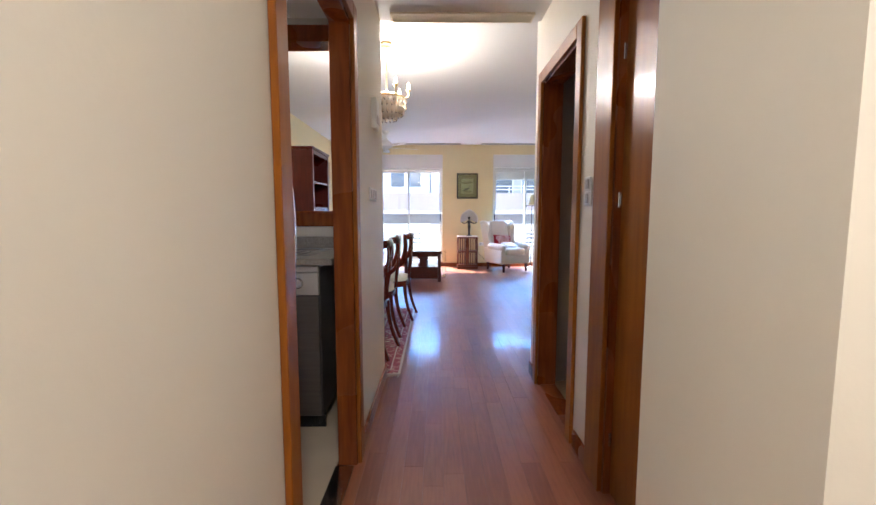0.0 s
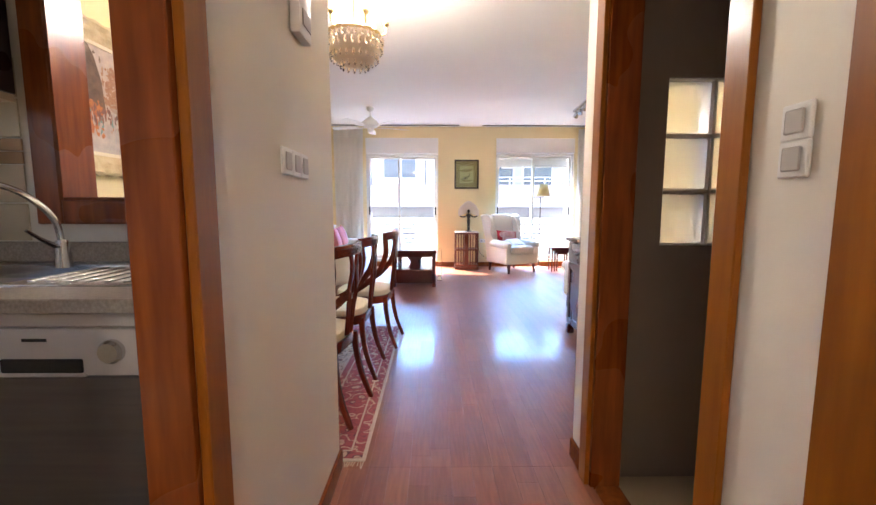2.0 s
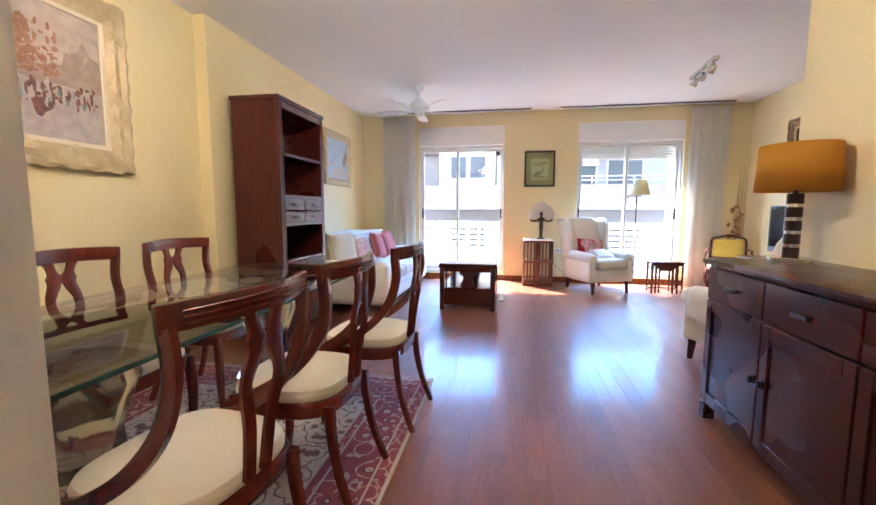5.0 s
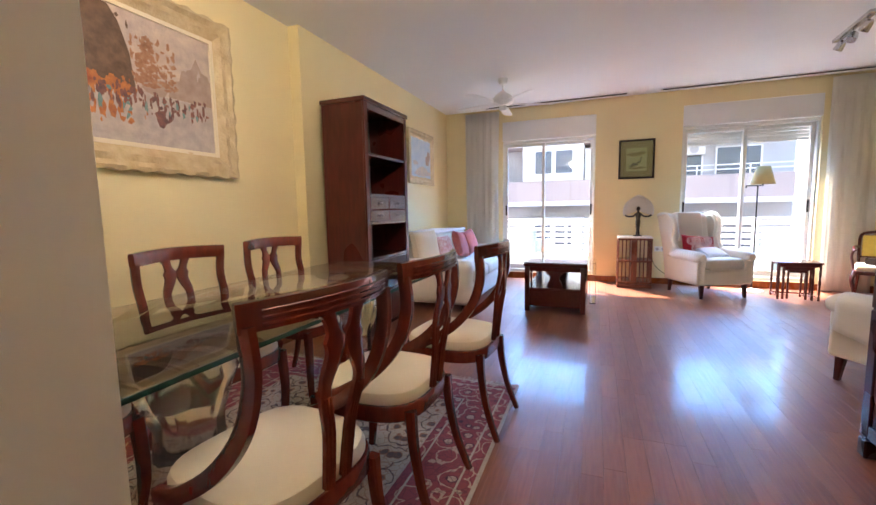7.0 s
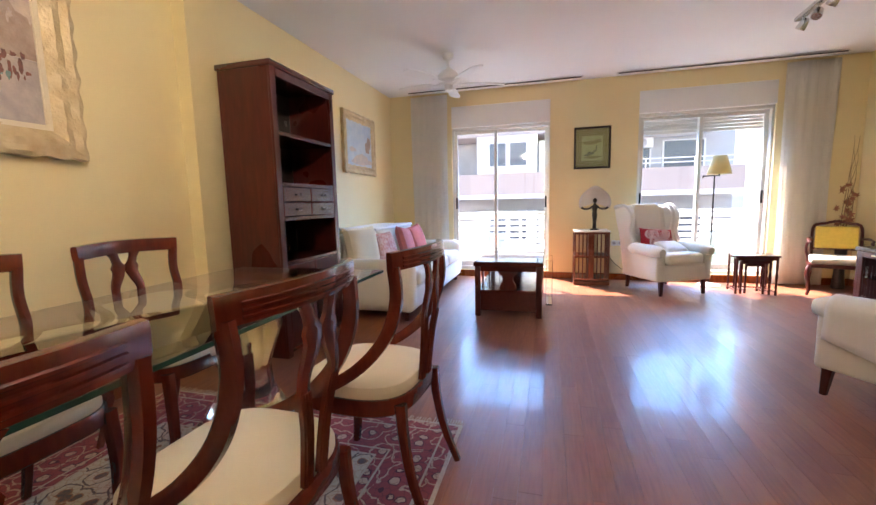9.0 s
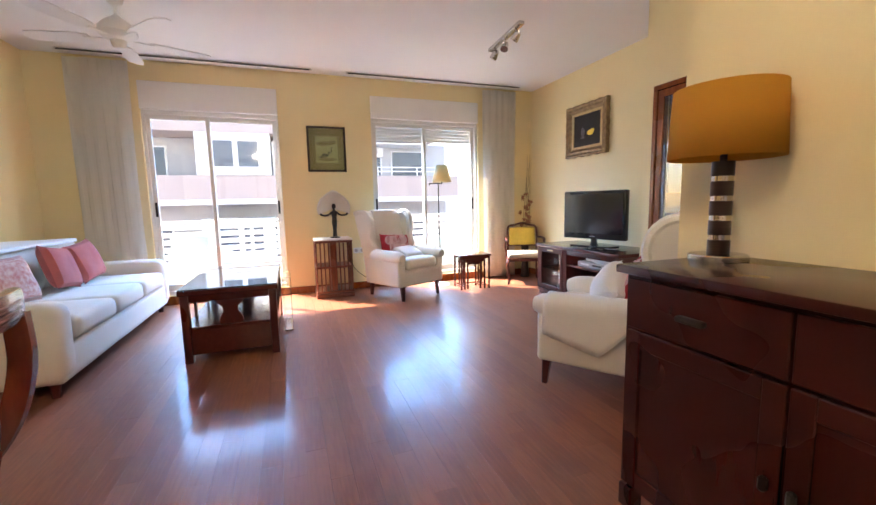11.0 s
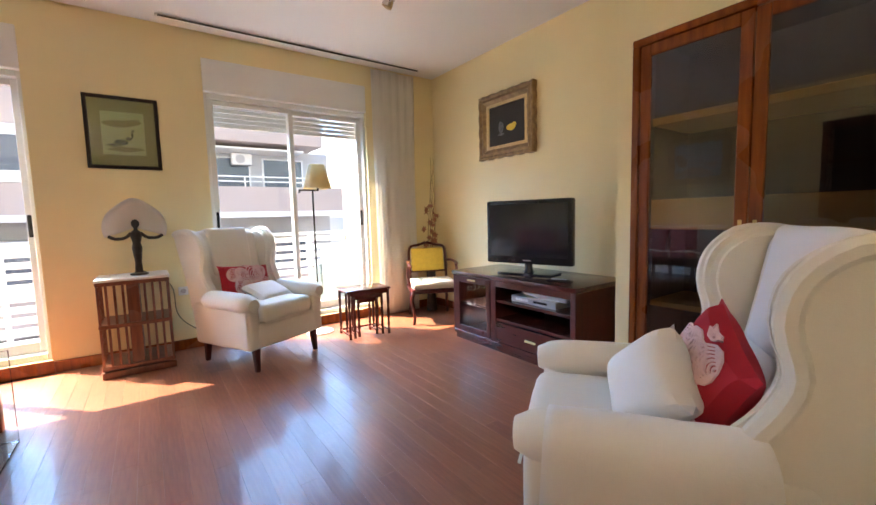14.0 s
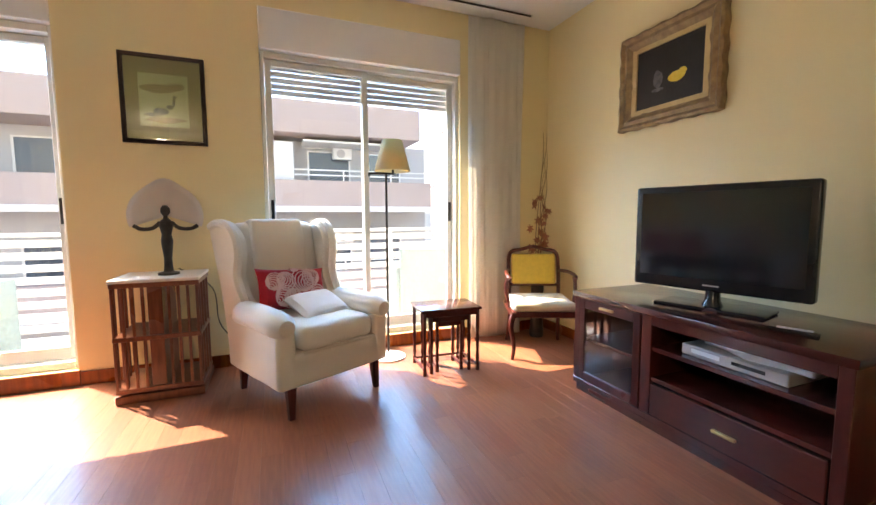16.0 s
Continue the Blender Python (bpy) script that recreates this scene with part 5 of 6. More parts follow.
def wing_chair(m, label, slip=False, deep=0.0):
    t = thing("wing_armchair", label, "armchair", m)
    part("base", soft(-0.32, 0.32, -0.36, 0.33 + deep, 0.17, 0.36, 0.03, seed=1), M_SOFA, t)
    part("seat_cushion", soft(-0.245, 0.245, -0.385, 0.24, 0.355, 0.50, 0.055, seed=2), M_SOFA, t)
    part("backrest", soft(-0.29, 0.29, 0.0, 0.15, 0.0, 0.72, 0.06, 0.006, seed=3, m=pose(0, 0.22 + deep, 0.36, -11, 0, 0)), M_SOFA, t)
    for s in (-1, 1):
        part("arm", soft(-0.055, 0.055, -0.36, 0.30, 0.17, 0.50, 0.03, seed=5, m=pose(s * 0.315, 0, 0)), M_SOFA, t)
        roll = bmesh.new()
        pts = [(0, -0.385 + 0.05 * k, 0.515 + 0.012 * math.sin(k / 14 * math.pi)) for k in range(12)]
        sweep(roll, pts, [(0.045, 0.045)] + [(0.074, 0.066)] + [(0.082, 0.072)] * 9 + [(0.06, 0.05)], 14)
        part("arm_roll", roll, M_SOFA, t, m=pose(s * 0.325, 0, 0))
        wing = bmesh.new()
        outline = smooth_path([(0.0, y, z) for y, z in ((0.50, 1.03), (0.40, 1.068), (0.28, 1.055), (0.19, 0.98), (0.165, 0.87), (0.19, 0.75), (0.15, 0.65), (0.09, 0.57), (0.10, 0.50), (0.14, 0.22), (0.30, 0.19), (0.385, 0.60), (0.455, 0.84), (0.505, 1.02))], 3)
        vs = [wing.verts.new(p) for p in outline[:-1]]
        f = wing.faces.new(vs)
        e = bmesh.ops.extrude_face_region(wing, geom=[f])
        nv = [v for v in e["geom"] if isinstance(v, bmesh.types.BMVert)]
        bmesh.ops.translate(wing, vec=(0.085, 0, 0), verts=nv)
        bmesh.ops.recalc_face_normals(wing, faces=wing.faces)
        rim = [ed for ed in wing.edges if len(ed.link_faces) == 2 and any(len(x.verts) > 4 for x in ed.link_faces)]
        bmesh.ops.bevel(wing, geom=rim, offset=0.032, segments=3, affect="EDGES")
        bmesh.ops.transform(wing, matrix=pose(s * 0.275 - 0.0425, deep, 0, 0, 0, s * -8), verts=wing.verts)
        wg = part("wing", wing, M_SOFA, t)
        edge = smooth_path([(0.0, y, z) for y, z in ((0.47, 1.03), (0.40, 1.05), (0.29, 1.04), (0.21, 0.97), (0.185, 0.87), (0.21, 0.75), (0.18, 0.66), (0.13, 0.58), (0.12, 0.50))], 3)
        part("rolled_edge", sweep(bmesh.new(), edge, (0.030, 0.030), 8, (1, 0, 0)), M_SOFA, wg, m=pose(s * 0.305, deep, 0, 0, 0, s * -8))
        for y in (-0.32, 0.27 + deep):
            part("leg", sweep(bmesh.new(), [(s * 0.285, y, 0.175), (s * 0.29, y * 1.04, 0.0)], [(0.028, 0.028), (0.017, 0.017)], 8, (1, 0, 0), True), M_DARK, t)
    part("piping", sweep(bmesh.new(), [(-0.235, -0.388, 0.37), (0.235, -0.388, 0.37)], 0.006, 6), M_SOFA, t)
    if slip:
        cl = bmesh.new()
        rows = []
        for i in range(17):
            u = i / 16
            row = []
            for k in range(13):
                v = k / 12
                a = -1.35 + 2.4 * min(1, v / 0.55)
                if v < 0.55:
                    x, z = 0.325 - 0.092 * math.sin(-a) * 1.0, 0.515 + 0.084 * math.cos(a)
                else:
                    x, z = 0.325 + 0.092 * math.sin(1.05) + 0.004 - 0.02 * (v - 0.55), 0.515 + 0.084 * math.cos(1.05) - (v - 0.55) / 0.45 * (0.20 + 0.14 * u) * (1 if u < 0.62 else 1 - (u - 0.62) / 0.38 * 0.8)
                y = -0.30 + 0.50 * u + 0.05 * (v - 0.5) * (u - 0.5)
                q = noise.noise(Vector((u * 5, v * 4, 2.0)))
                row.append(cl.verts.new((x + 0.008 * abs(q), y, z + 0.004 * q)))
            rows.append(row)
        for a, b in zip(rows, rows[1:]):
            for k in range(12):
                cl.faces.new((a[k], b[k], b[k + 1], a[k + 1]))
        o = part("arm_cover", cl, M_SHEET, t, "white cotton cloth hanging over the arm")
        o.modifiers.new("thickness", "SOLIDIFY").thickness = 0.004
    return t


A1 = pose(1.515, 9.03, 0, 0, 0, 26)
A2 = pose(2.10, 6.04, 0, 0, 0, -145)
wing_chair(A1, "ivory cotton wing armchair standing by the balcony door")
wing_chair(A2, "ivory cotton wing armchair with a cloth over its arm", True, 0.045)
cushion("red cushion with pink swirls on the armchair", A1 @ pose(-0.03, 0.10, 0.63, -16, 5, 2), 0.48, 0.27, 0.13, M_RED, 11, True)
cushion("small flat white cushion on the armchair seat", A1 @ pose(0.05, -0.06, 0.54, -66, 0, 8), 0.36, 0.26, 0.09, M_SHEET, 12)
cushion("red cushion with pink swirls on the armchair", A2 @ pose(0.05, 0.15, 0.625, -18, 24, 0), 0.36, 0.36, 0.14, M_RED, 13, True)
cushion("white cotton cushion leaning on the armchair", A2 @ pose(0.09, -0.01, 0.605, -30, 40, 6), 0.28, 0.28, 0.17, M_SHEET, 14)
th = thing("chair_throw", "white cloth draped over the armchair's back", "throw", A2)
part("cloth", soft(-0.20, 0.20, -0.012, 0.172, 0.33, 0.735, 0.03, 0.006, seed=52, m=pose(0, 0.26, 0.36, -11, 0, 0)), M_SHEET, th)
th = thing("chair_throw", "white cloth draped over the armchair's back", "throw", A1)
part("cloth", soft(-0.19, 0.19, -0.012, 0.172, 0.33, 0.735, 0.03, 0.006, seed=53, m=pose(0, 0.215, 0.36, -11, 0, 0)), M_SOFA, th)

# floor lamp behind the armchair
M_SHADE = cloth_mat("cream_pleated_shade", (0.80, 0.68, 0.42), 0.45)
fl = thing("floor_lamp", "slim metal swing-arm floor lamp with cream shade", "floor lamp", pose(2.14, 9.36, 0))
part("base", lathe(bmesh.new(), [(0.13, 0), (0.13, 0.012), (0.03, 0.03), (0.012, 0.045)], 28), M_ALU, fl)
part("pole", lathe(bmesh.new(), [(0.009, 0.04), (0.009, 1.42)], 10), M_BRONZE, fl)
part("swing_arm", boxes([(-0.13, 0.055, -0.008, 0.008, 1.405, 1.42), (-0.135, -0.12, -0.008, 0.008, 1.385, 1.42), (0.045, 0.06, -0.008, 0.008, 1.405, 1.46)], 0.002), M_BRONZE, fl)
s = part("shade", lathe(bmesh.new(), [(0.135, 1.43), (0.075, 1.66)], 30, (0.05, 0, 0), cap=False), M_SHADE, fl, "cream tapered fabric shade")
s.modifiers.new("thickness", "SOLIDIFY").thickness = 0.002

# nest of tables
nt = thing("nest_of_tables", "nest of three dark turned-leg side tables", "side table", pose(2.475, 9.02, 0, 0, 0, -4))
for k, (w, d, h) in enumerate(((0.22, 0.16, 0.46), (0.165, 0.135, 0.42), (0.115, 0.11, 0.38))):
    tb = part("table", onebox(-w, w, -d, d, h - 0.02, h, 0.005, 2), M_DARK_H, nt)
    for ya in (-d + 0.012, d - 0.028):
        part("apron", onebox(-w + 0.02, w - 0.02, ya, ya + 0.016, h - 0.055, h - 0.021, 0.002), M_DARK_H, tb)
    for sx in (-1, 1):
        for sy in (-1, 1):
            pr = [(0.013, 0.0), (0.013, 0.05), (0.008, 0.06), (0.014, 0.09), (0.010, 0.15), (0.015, 0.22), (0.009, 0.28), (0.014, 0.31), (0.013, h - 0.055), (0.013, h - 0.021)]
            part("leg", lathe(bmesh.new(), pr, 10, (sx * (w - 0.025), sy * (d - 0.022), 0)), M_DARK, tb)
    for sx in (-1, 1):
        part("stretcher", onebox(sx * (w - 0.025) - 0.008, sx * (w - 0.025) + 0.008, -d + 0.022, d - 0.022, 0.03, 0.045, 0.002), M_DARK, tb)
part("stretcher", onebox(-0.20, 0.20, 0.13, 0.145, 0.03, 0.045, 0.002), M_DARK, nt)

# small yellow open-arm chair
M_YEL = mat("golden_silk", (0.66, 0.46, 0.06), (0.58, 0.40, 0.05), rough=0.55, scale=30, bump=0.1, bump_scale=120, sheen=0.3)
yc = thing("open_armchair", "carved dark wood open armchair with golden upholstery", "armchair", pose(3.33, 9.08, 0, 0, 0, -24))
part("seat", soft(-0.245, 0.245, -0.24, 0.20, 0.36, 0.435, 0.035, seed=61), M_CREAM, yc, "pale gold seat pad")
part("seat_rail", onebox(-0.26, 0.26, -0.25, 0.21, 0.32, 0.365, 0.012, 2), M_DARK, yc)
part("back_pad", soft(-0.19, 0.19, -0.02, 0.025, 0.0, 0.27, 0.02, seed=62, m=pose(0, 0.235, 0.50, -10, 0, 0)), M_YEL, yc, "golden back pad")
bk = smooth_path([(-0.21, 0.215, 0.42), (-0.215, 0.255, 0.62), (-0.20, 0.285, 0.77), (-0.10, 0.295, 0.80), (0, 0.297, 0.825), (0.10, 0.295, 0.80), (0.20, 0.285, 0.77), (0.215, 0.255, 0.62), (0.21, 0.215, 0.42)], 4)
part("back_frame", sweep(bmesh.new(), bk, 0.016, 8), M_DARK, yc)
part("back_rail", sweep(bmesh.new(), [(-0.205, 0.232, 0.50), (0.205, 0.232, 0.50)], 0.013, 8), M_DARK, yc)
for s in (-1, 1):
    arm = part("arm", sweep(bmesh.new(), smooth_path([(s * 0.212, 0.255, 0.62), (s * 0.255, 0.10, 0.63), (s * 0.265, -0.08, 0.62), (s * 0.25, -0.13, 0.60)], 4), 0.015, 8), M_DARK, yc)
    part("arm_post", sweep(bmesh.new(), smooth_path([(s * 0.258, -0.07, 0.61), (s * 0.275, -0.05, 0.52), (s * 0.25, -0.09, 0.37)], 4), 0.014, 8), M_DARK, arm)
    part("leg", sweep(bmesh.new(), smooth_path([(s * 0.235, -0.225, 0.35), (s * 0.262, -0.255, 0.26), (s * 0.235, -0.235, 0.10), (s * 0.25, -0.262, 0.0)], 5), [(0.026 - 0.0008 * k,) * 2 for k in range(16)], 8), M_DARK, yc)
    part("leg", sweep(bmesh.new(), smooth_path([(s * 0.205, 0.19, 0.35), (s * 0.21, 0.21, 0.18), (s * 0.225, 0.26, 0.0)], 4), 0.016, 8), M_DARK, yc)

# dried flowers in a tall vase in the corner
M_TWIG = mat("dried_twig", (0.30, 0.18, 0.08), (0.18, 0.10, 0.05), rough=0.8, scale=30)
M_PETAL = mat("dried_flower", (0.28, 0.09, 0.045), (0.40, 0.19, 0.09), rough=0.8, scale=20)
vs_ = thing("dried_flower_vase", "tall vase of curly twigs and dried brown flowers", "vase", pose(3.54, 9.40, 0))
part("vase", lathe(bmesh.new(), [(0.06, 0), (0.065, 0.02), (0.05, 0.20), (0.055, 0.45), (0.07, 0.60), (0.045, 0.66)], 20), M_BRONZE, vs_)
rnd = random.Random(5)
for k in range(5):
    a, pts = rnd.uniform(0, 6.28), []
    for j in range(9):
        u = j / 8
        pts.append((0.02 * math.cos(a) + (0.05 * u + 0.035 * math.sin(u * 9 + k * 1.7)) * math.cos(a + u), 0.02 * math.sin(a) + (0.05 * u + 0.03 * math.cos(u * 8 + k)) * math.sin(a + u) * 0.8, 0.6 + (1.22 - 0.16 * (k % 3)) * u))
    pp = smooth_path(pts, 4)
    part("twig", sweep(bmesh.new(), pp, [(0.0045 - 0.003 * i / len(pp),) * 2 for i in range(len(pp))], 6), M_TWIG, vs_)
pet = bmesh.new()
for k in range(7):
    a = 2 * math.pi * k / 7
    q = [(0, 0, 0), (0.028 * math.cos(a - 0.45), 0.028 * math.sin(a - 0.45), 0.012), (0.052 * math.cos(a), 0.052 * math.sin(a), 0.008 + 0.014 * (k % 2)), (0.028 * math.cos(a + 0.45), 0.028 * math.sin(a + 0.45), 0.012)]
    pet.faces.new([pet.verts.new(p) for p in q])
lathe(pet, [(0.004, -0.012), (0.016, 0.0), (0.012, 0.014), (0.003, 0.02)], 8)
pet_me = bpy.data.meshes.new("dried_flower")
pet.to_mesh(pet_me)
pet.free()
pet_me.materials.append(M_PETAL)
for k in range(17):
    o = new("dried_flower", pet_me)
    z = 0.68 + 0.60 * (k / 17) ** 1.1
    o.parent = vs_
    o.matrix_basis = pose(rnd.uniform(-0.07, 0.06), rnd.uniform(-0.07, 0.04), z, rnd.uniform(20, 100), rnd.uniform(-50, 50), rnd.uniform(0, 360)) @ Matrix.Scale(rnd.uniform(0.7, 1.15), 4)

# television unit
tv = thing("tv_unit", "dark mahogany television unit with glass door and drawer", "tv unit")
TX0, TX1, TY0, TY1, TT = 3.08, 3.70, 7.03, 8.36, 0.63
part("top_board", onebox(TX0 - 0.012, TX1, TY0 - 0.012, TY1 + 0.012, TT - 0.035, TT, 0.005, 2), M_DARK_H, tv)
part("plinth", onebox(TX0 + 0.02, TX1, TY0 + 0.01, TY1 - 0.01, 0.0, 0.05), M_DARK_H, tv)
part("bottom_board", onebox(TX0, TX1, TY0, TY1, 0.05, 0.085, 0.003), M_DARK_H, tv)
for a, b in ((TY0, TY0 + 0.045), (TY1 - 0.045, TY1), (7.80, 7.86)):
    part("upright", onebox(TX0, TX1, a, b, 0.085, TT - 0.035, 0.003), M_DARK, tv)
part("back_panel", onebox(TX1 - 0.015, TX1, TY0 + 0.045, TY1 - 0.045, 0.085, TT - 0.035), M_DARK, tv)
for z in (0.27, 0.425):
    part("shelf", onebox(TX0 + 0.01, TX1 - 0.015, TY0 + 0.045, 7.80, z - 0.011, z + 0.011, 0.002), M_DARK_H, tv)
part("face_rail", onebox(TX0, TX0 + 0.02, TY0 + 0.045, 7.80, TT - 0.085, TT - 0.036, 0.002), M_DARK_H, tv)
dr = part("drawer", onebox(TX0 - 0.004, TX0 + 0.4, TY0 + 0.05, 7.795, 0.09, 0.252, 0.004), M_DARK_H, tv)
part("handle", onebox(TX0 - 0.022, TX0 - 0.0045, 7.37, 7.47, 0.163, 0.178, 0.005, 2), M_GOLDEN, dr, "brass bar handle")
gd = part("glass_door", boxes([(TX0 - 0.004, TX0 + 0.018, 7.865, 7.91, 0.09, TT - 0.04), (TX0 - 0.004, TX0 + 0.018, 8.27, 8.312, 0.09, TT - 0.04),
                               (TX0 - 0.004, TX0 + 0.018, 7.91, 8.27, 0.09, 0.14), (TX0 - 0.004, TX0 + 0.018, 7.91, 8.27, TT - 0.095, TT - 0.04)], 0.003), M_DARK, tv)
pn = part("pane", onebox(TX0 + 0.006, TX0 + 0.010, 7.91, 8.27, 0.14, TT - 0.095), M_GLASS, gd)
part("handle", onebox(TX0 - 0.022, TX0 - 0.0045, 8.04, 8.14, TT - 0.075, TT - 0.06, 0.005, 2), M_GOLDEN, gd, "brass bar handle")
part("inner_shelf", onebox(TX0 + 0.03, TX1 - 0.015, 7.86, TY1 - 0.045, 0.33, 0.345), M_DARK_H, tv)
rec = thing("disc_player", "slim silver disc player on the unit's shelf", "disc player")
part("case", onebox(3.14, 3.44, 7.24, 7.68, 0.437, 0.488, 0.004), M_SILVER, rec)
part("tray", onebox(3.137, 3.1395, 7.50, 7.63, 0.455, 0.475, 0.0005), M_WHITE, rec)
part("display", onebox(3.137, 3.1395, 7.32, 7.45, 0.457, 0.472, 0.0005), M_BLACK, rec)
bag = thing("plastic_wrap", "crumpled clear plastic wrap on the disc player", "wrapping")
bm = soft(3.17, 3.40, 7.18, 7.60, 0.490, 0.545, 0.02, 0.02, seed=77, cuts=8)
part("wrap", bm, M_SHEET, bag)

TVM = pose(3.37, 7.70, TT, 0, 0, -75)
tvs = thing("television", "black flat screen television on a glossy stand", "television", TVM)
part("case", onebox(-0.385, 0.385, -0.035, 0.03, 0.085, 0.615, 0.014, 3), M_BLACK, tvs)
part("screen", onebox(-0.352, 0.352, -0.0375, -0.0352, 0.145, 0.582, 0.0008), M_SCREEN, tvs, "dark glossy screen")
part("neck", lathe(bmesh.new(), [(0.05, 0.012), (0.035, 0.04), (0.03, 0.10)], 16), M_BLACK, tvs)
part("base", soft(-0.24, 0.24, -0.11, 0.11, 0.0005, 0.016, 0.007, 0, cuts=2), M_BLACK, tvs)
part("badge", onebox(-0.035, 0.035, -0.0362, -0.0352, 0.112, 0.119), M_SILVER, tvs)
rem = thing("remote_control", "black remote control lying on the unit", "remote control", pose(3.22, 7.28, TT + 0.0005, 0, 0, 20))
part("case", onebox(-0.022, 0.022, -0.08, 0.08, 0, 0.018, 0.006, 2), M_BLACK, rem)
part("keypad", onebox(-0.015, 0.015, -0.06, 0.05, 0.0185, 0.02), M_SILVER, rem)

# lemon still life
P_BLACK = paint("oil_black_ground", (0.014, 0.011, 0.009), (0.022, 0.016, 0.013))
P_LEMON = paint("oil_lemon", (0.70, 0.48, 0.03), (0.80, 0.62, 0.12), 20)
P_CUP = paint("oil_glass_grey", (0.18, 0.18, 0.19), (0.06, 0.06, 0.07), 30)
M_OLDGILT = mat("antique_gilt", (0.36, 0.24, 0.11), (0.20, 0.12, 0.06), rough=0.5, metal=0.2, scale=18, bump=0.5, bump_scale=40)
lp = thing("still_life_painting", "dark lemon still life in an antique gilt frame", "painting", pose(3.779, 8.33, 2.02, 0, 0, -90))
frame_bars(0.74, 0.64, 0.10, 0.06, M_OLDGILT, lp, 0.006)
part("liner", boxes([(-0.28, 0.28, -0.028, -0.004, 0.195, 0.225), (-0.28, 0.28, -0.028, -0.004, -0.225, -0.195), (-0.28, -0.245, -0.028, -0.004, -0.195, 0.195), (0.245, 0.28, -0.028, -0.004, -0.195, 0.195)]), mat("gold_slip", (0.62, 0.46, 0.22), (0.52, 0.37, 0.16), rough=0.5, scale=20), lp, "pale gold slip")
lc = part("canvas", onebox(-0.245, 0.245, -0.016, -0.003, -0.195, 0.195), P_BLACK, lp)
part("lemon", blobs([(0.06, -0.04, 0.062, 0.034, -0.0172), (0.10, -0.02, 0.03, 0.022, -0.0174)], 51, 0.1), P_LEMON, lc)
part("glass", blobs([(-0.08, -0.02, 0.035, 0.06, -0.0172), (-0.08, -0.09, 0.05, 0.012, -0.0172)], 52, 0.15), P_CUP, lc)

# glazed double doors in the east wall
M_SMOKED = glass_mat("smoked_door_glass", (0.62, 0.60, 0.58), 0.0, 1.75)
gdr = thing("door_4", "pair of wood-framed cupboard doors with dark reflecting glass", "glass door", kind="structure")
M_SHELF = mat("pale_shelf_wood", (0.62, 0.34, 0.10), (0.50, 0.25, 0.07), rough=0.45, scale=4, stretch=(3, 1, 9), spec=0.3)
M_INSIDE = mat("dark_cupboard_lining", (0.075, 0.052, 0.042), (0.05, 0.034, 0.028), rough=0.6, scale=3)
part("back", onebox(3.50, 3.52, 5.53, 6.565, 0.0, 2.05), M_INSIDE, gdr, "dark brown back panel")
part("lining", onebox(3.10, 3.50, 5.50, 5.53, 0.0, 2.05), M_INSIDE, gdr)
part("lining", onebox(3.10, 3.50, 6.545, 6.565, 0.0, 2.05), M_INSIDE, gdr)
part("lining", onebox(3.10, 3.50, 5.53, 6.545, 2.03, 2.05), M_INSIDE, gdr)
for z0, z1, x0 in ((1.585, 1.625, 3.075), (1.03, 1.19, 3.08), (0.60, 0.63, 3.09), (0.18, 0.21, 3.09)):
    part("shelf", onebox(x0, 3.50, 5.53, 6.545, z0, z1, 0.003), M_SHELF, gdr, "pale wooden shelf behind the glass")
part("head", onebox(2.962, 3.09, 5.53, 6.60, 1.985, 2.022, 0.004), M_FRAME, gdr)
part("jamb", onebox(2.962, 3.09, 6.563, 6.60, 0, 1.985, 0.004), M_FRAME, gdr)
part("jamb", onebox(2.962, 3.09, 5.53, 5.567, 0, 1.985, 0.004), M_FRAME, gdr)
for a, b, hinge in ((6.067, 6.561, 0), (5.569, 6.063, 1)):
    lf = part("door_leaf", boxes([(2.972, 2.996, a, a + 0.052, 0.02, 1.982), (2.972, 2.996, b - 0.052, b, 0.02, 1.982),
                                  (2.972, 2.996, a + 0.052, b - 0.052, 0.02, 0.13), (2.972, 2.996, a + 0.052, b - 0.052, 1.925, 1.982)], 0.004), M_FRAME, gdr)
    part("pane", onebox(2.982, 2.987, a + 0.052, b - 0.052, 0.13, 1.925), M_SMOKED, lf, "dark reflecting glass").visible_shadow = False
    ky = a + 0.026 if hinge == 0 else b - 0.026
    part("keyhole_plate", onebox(2.969, 2.9718, ky - 0.008, ky + 0.008, 1.03, 1.08, 0.001), M_GOLDEN, lf)

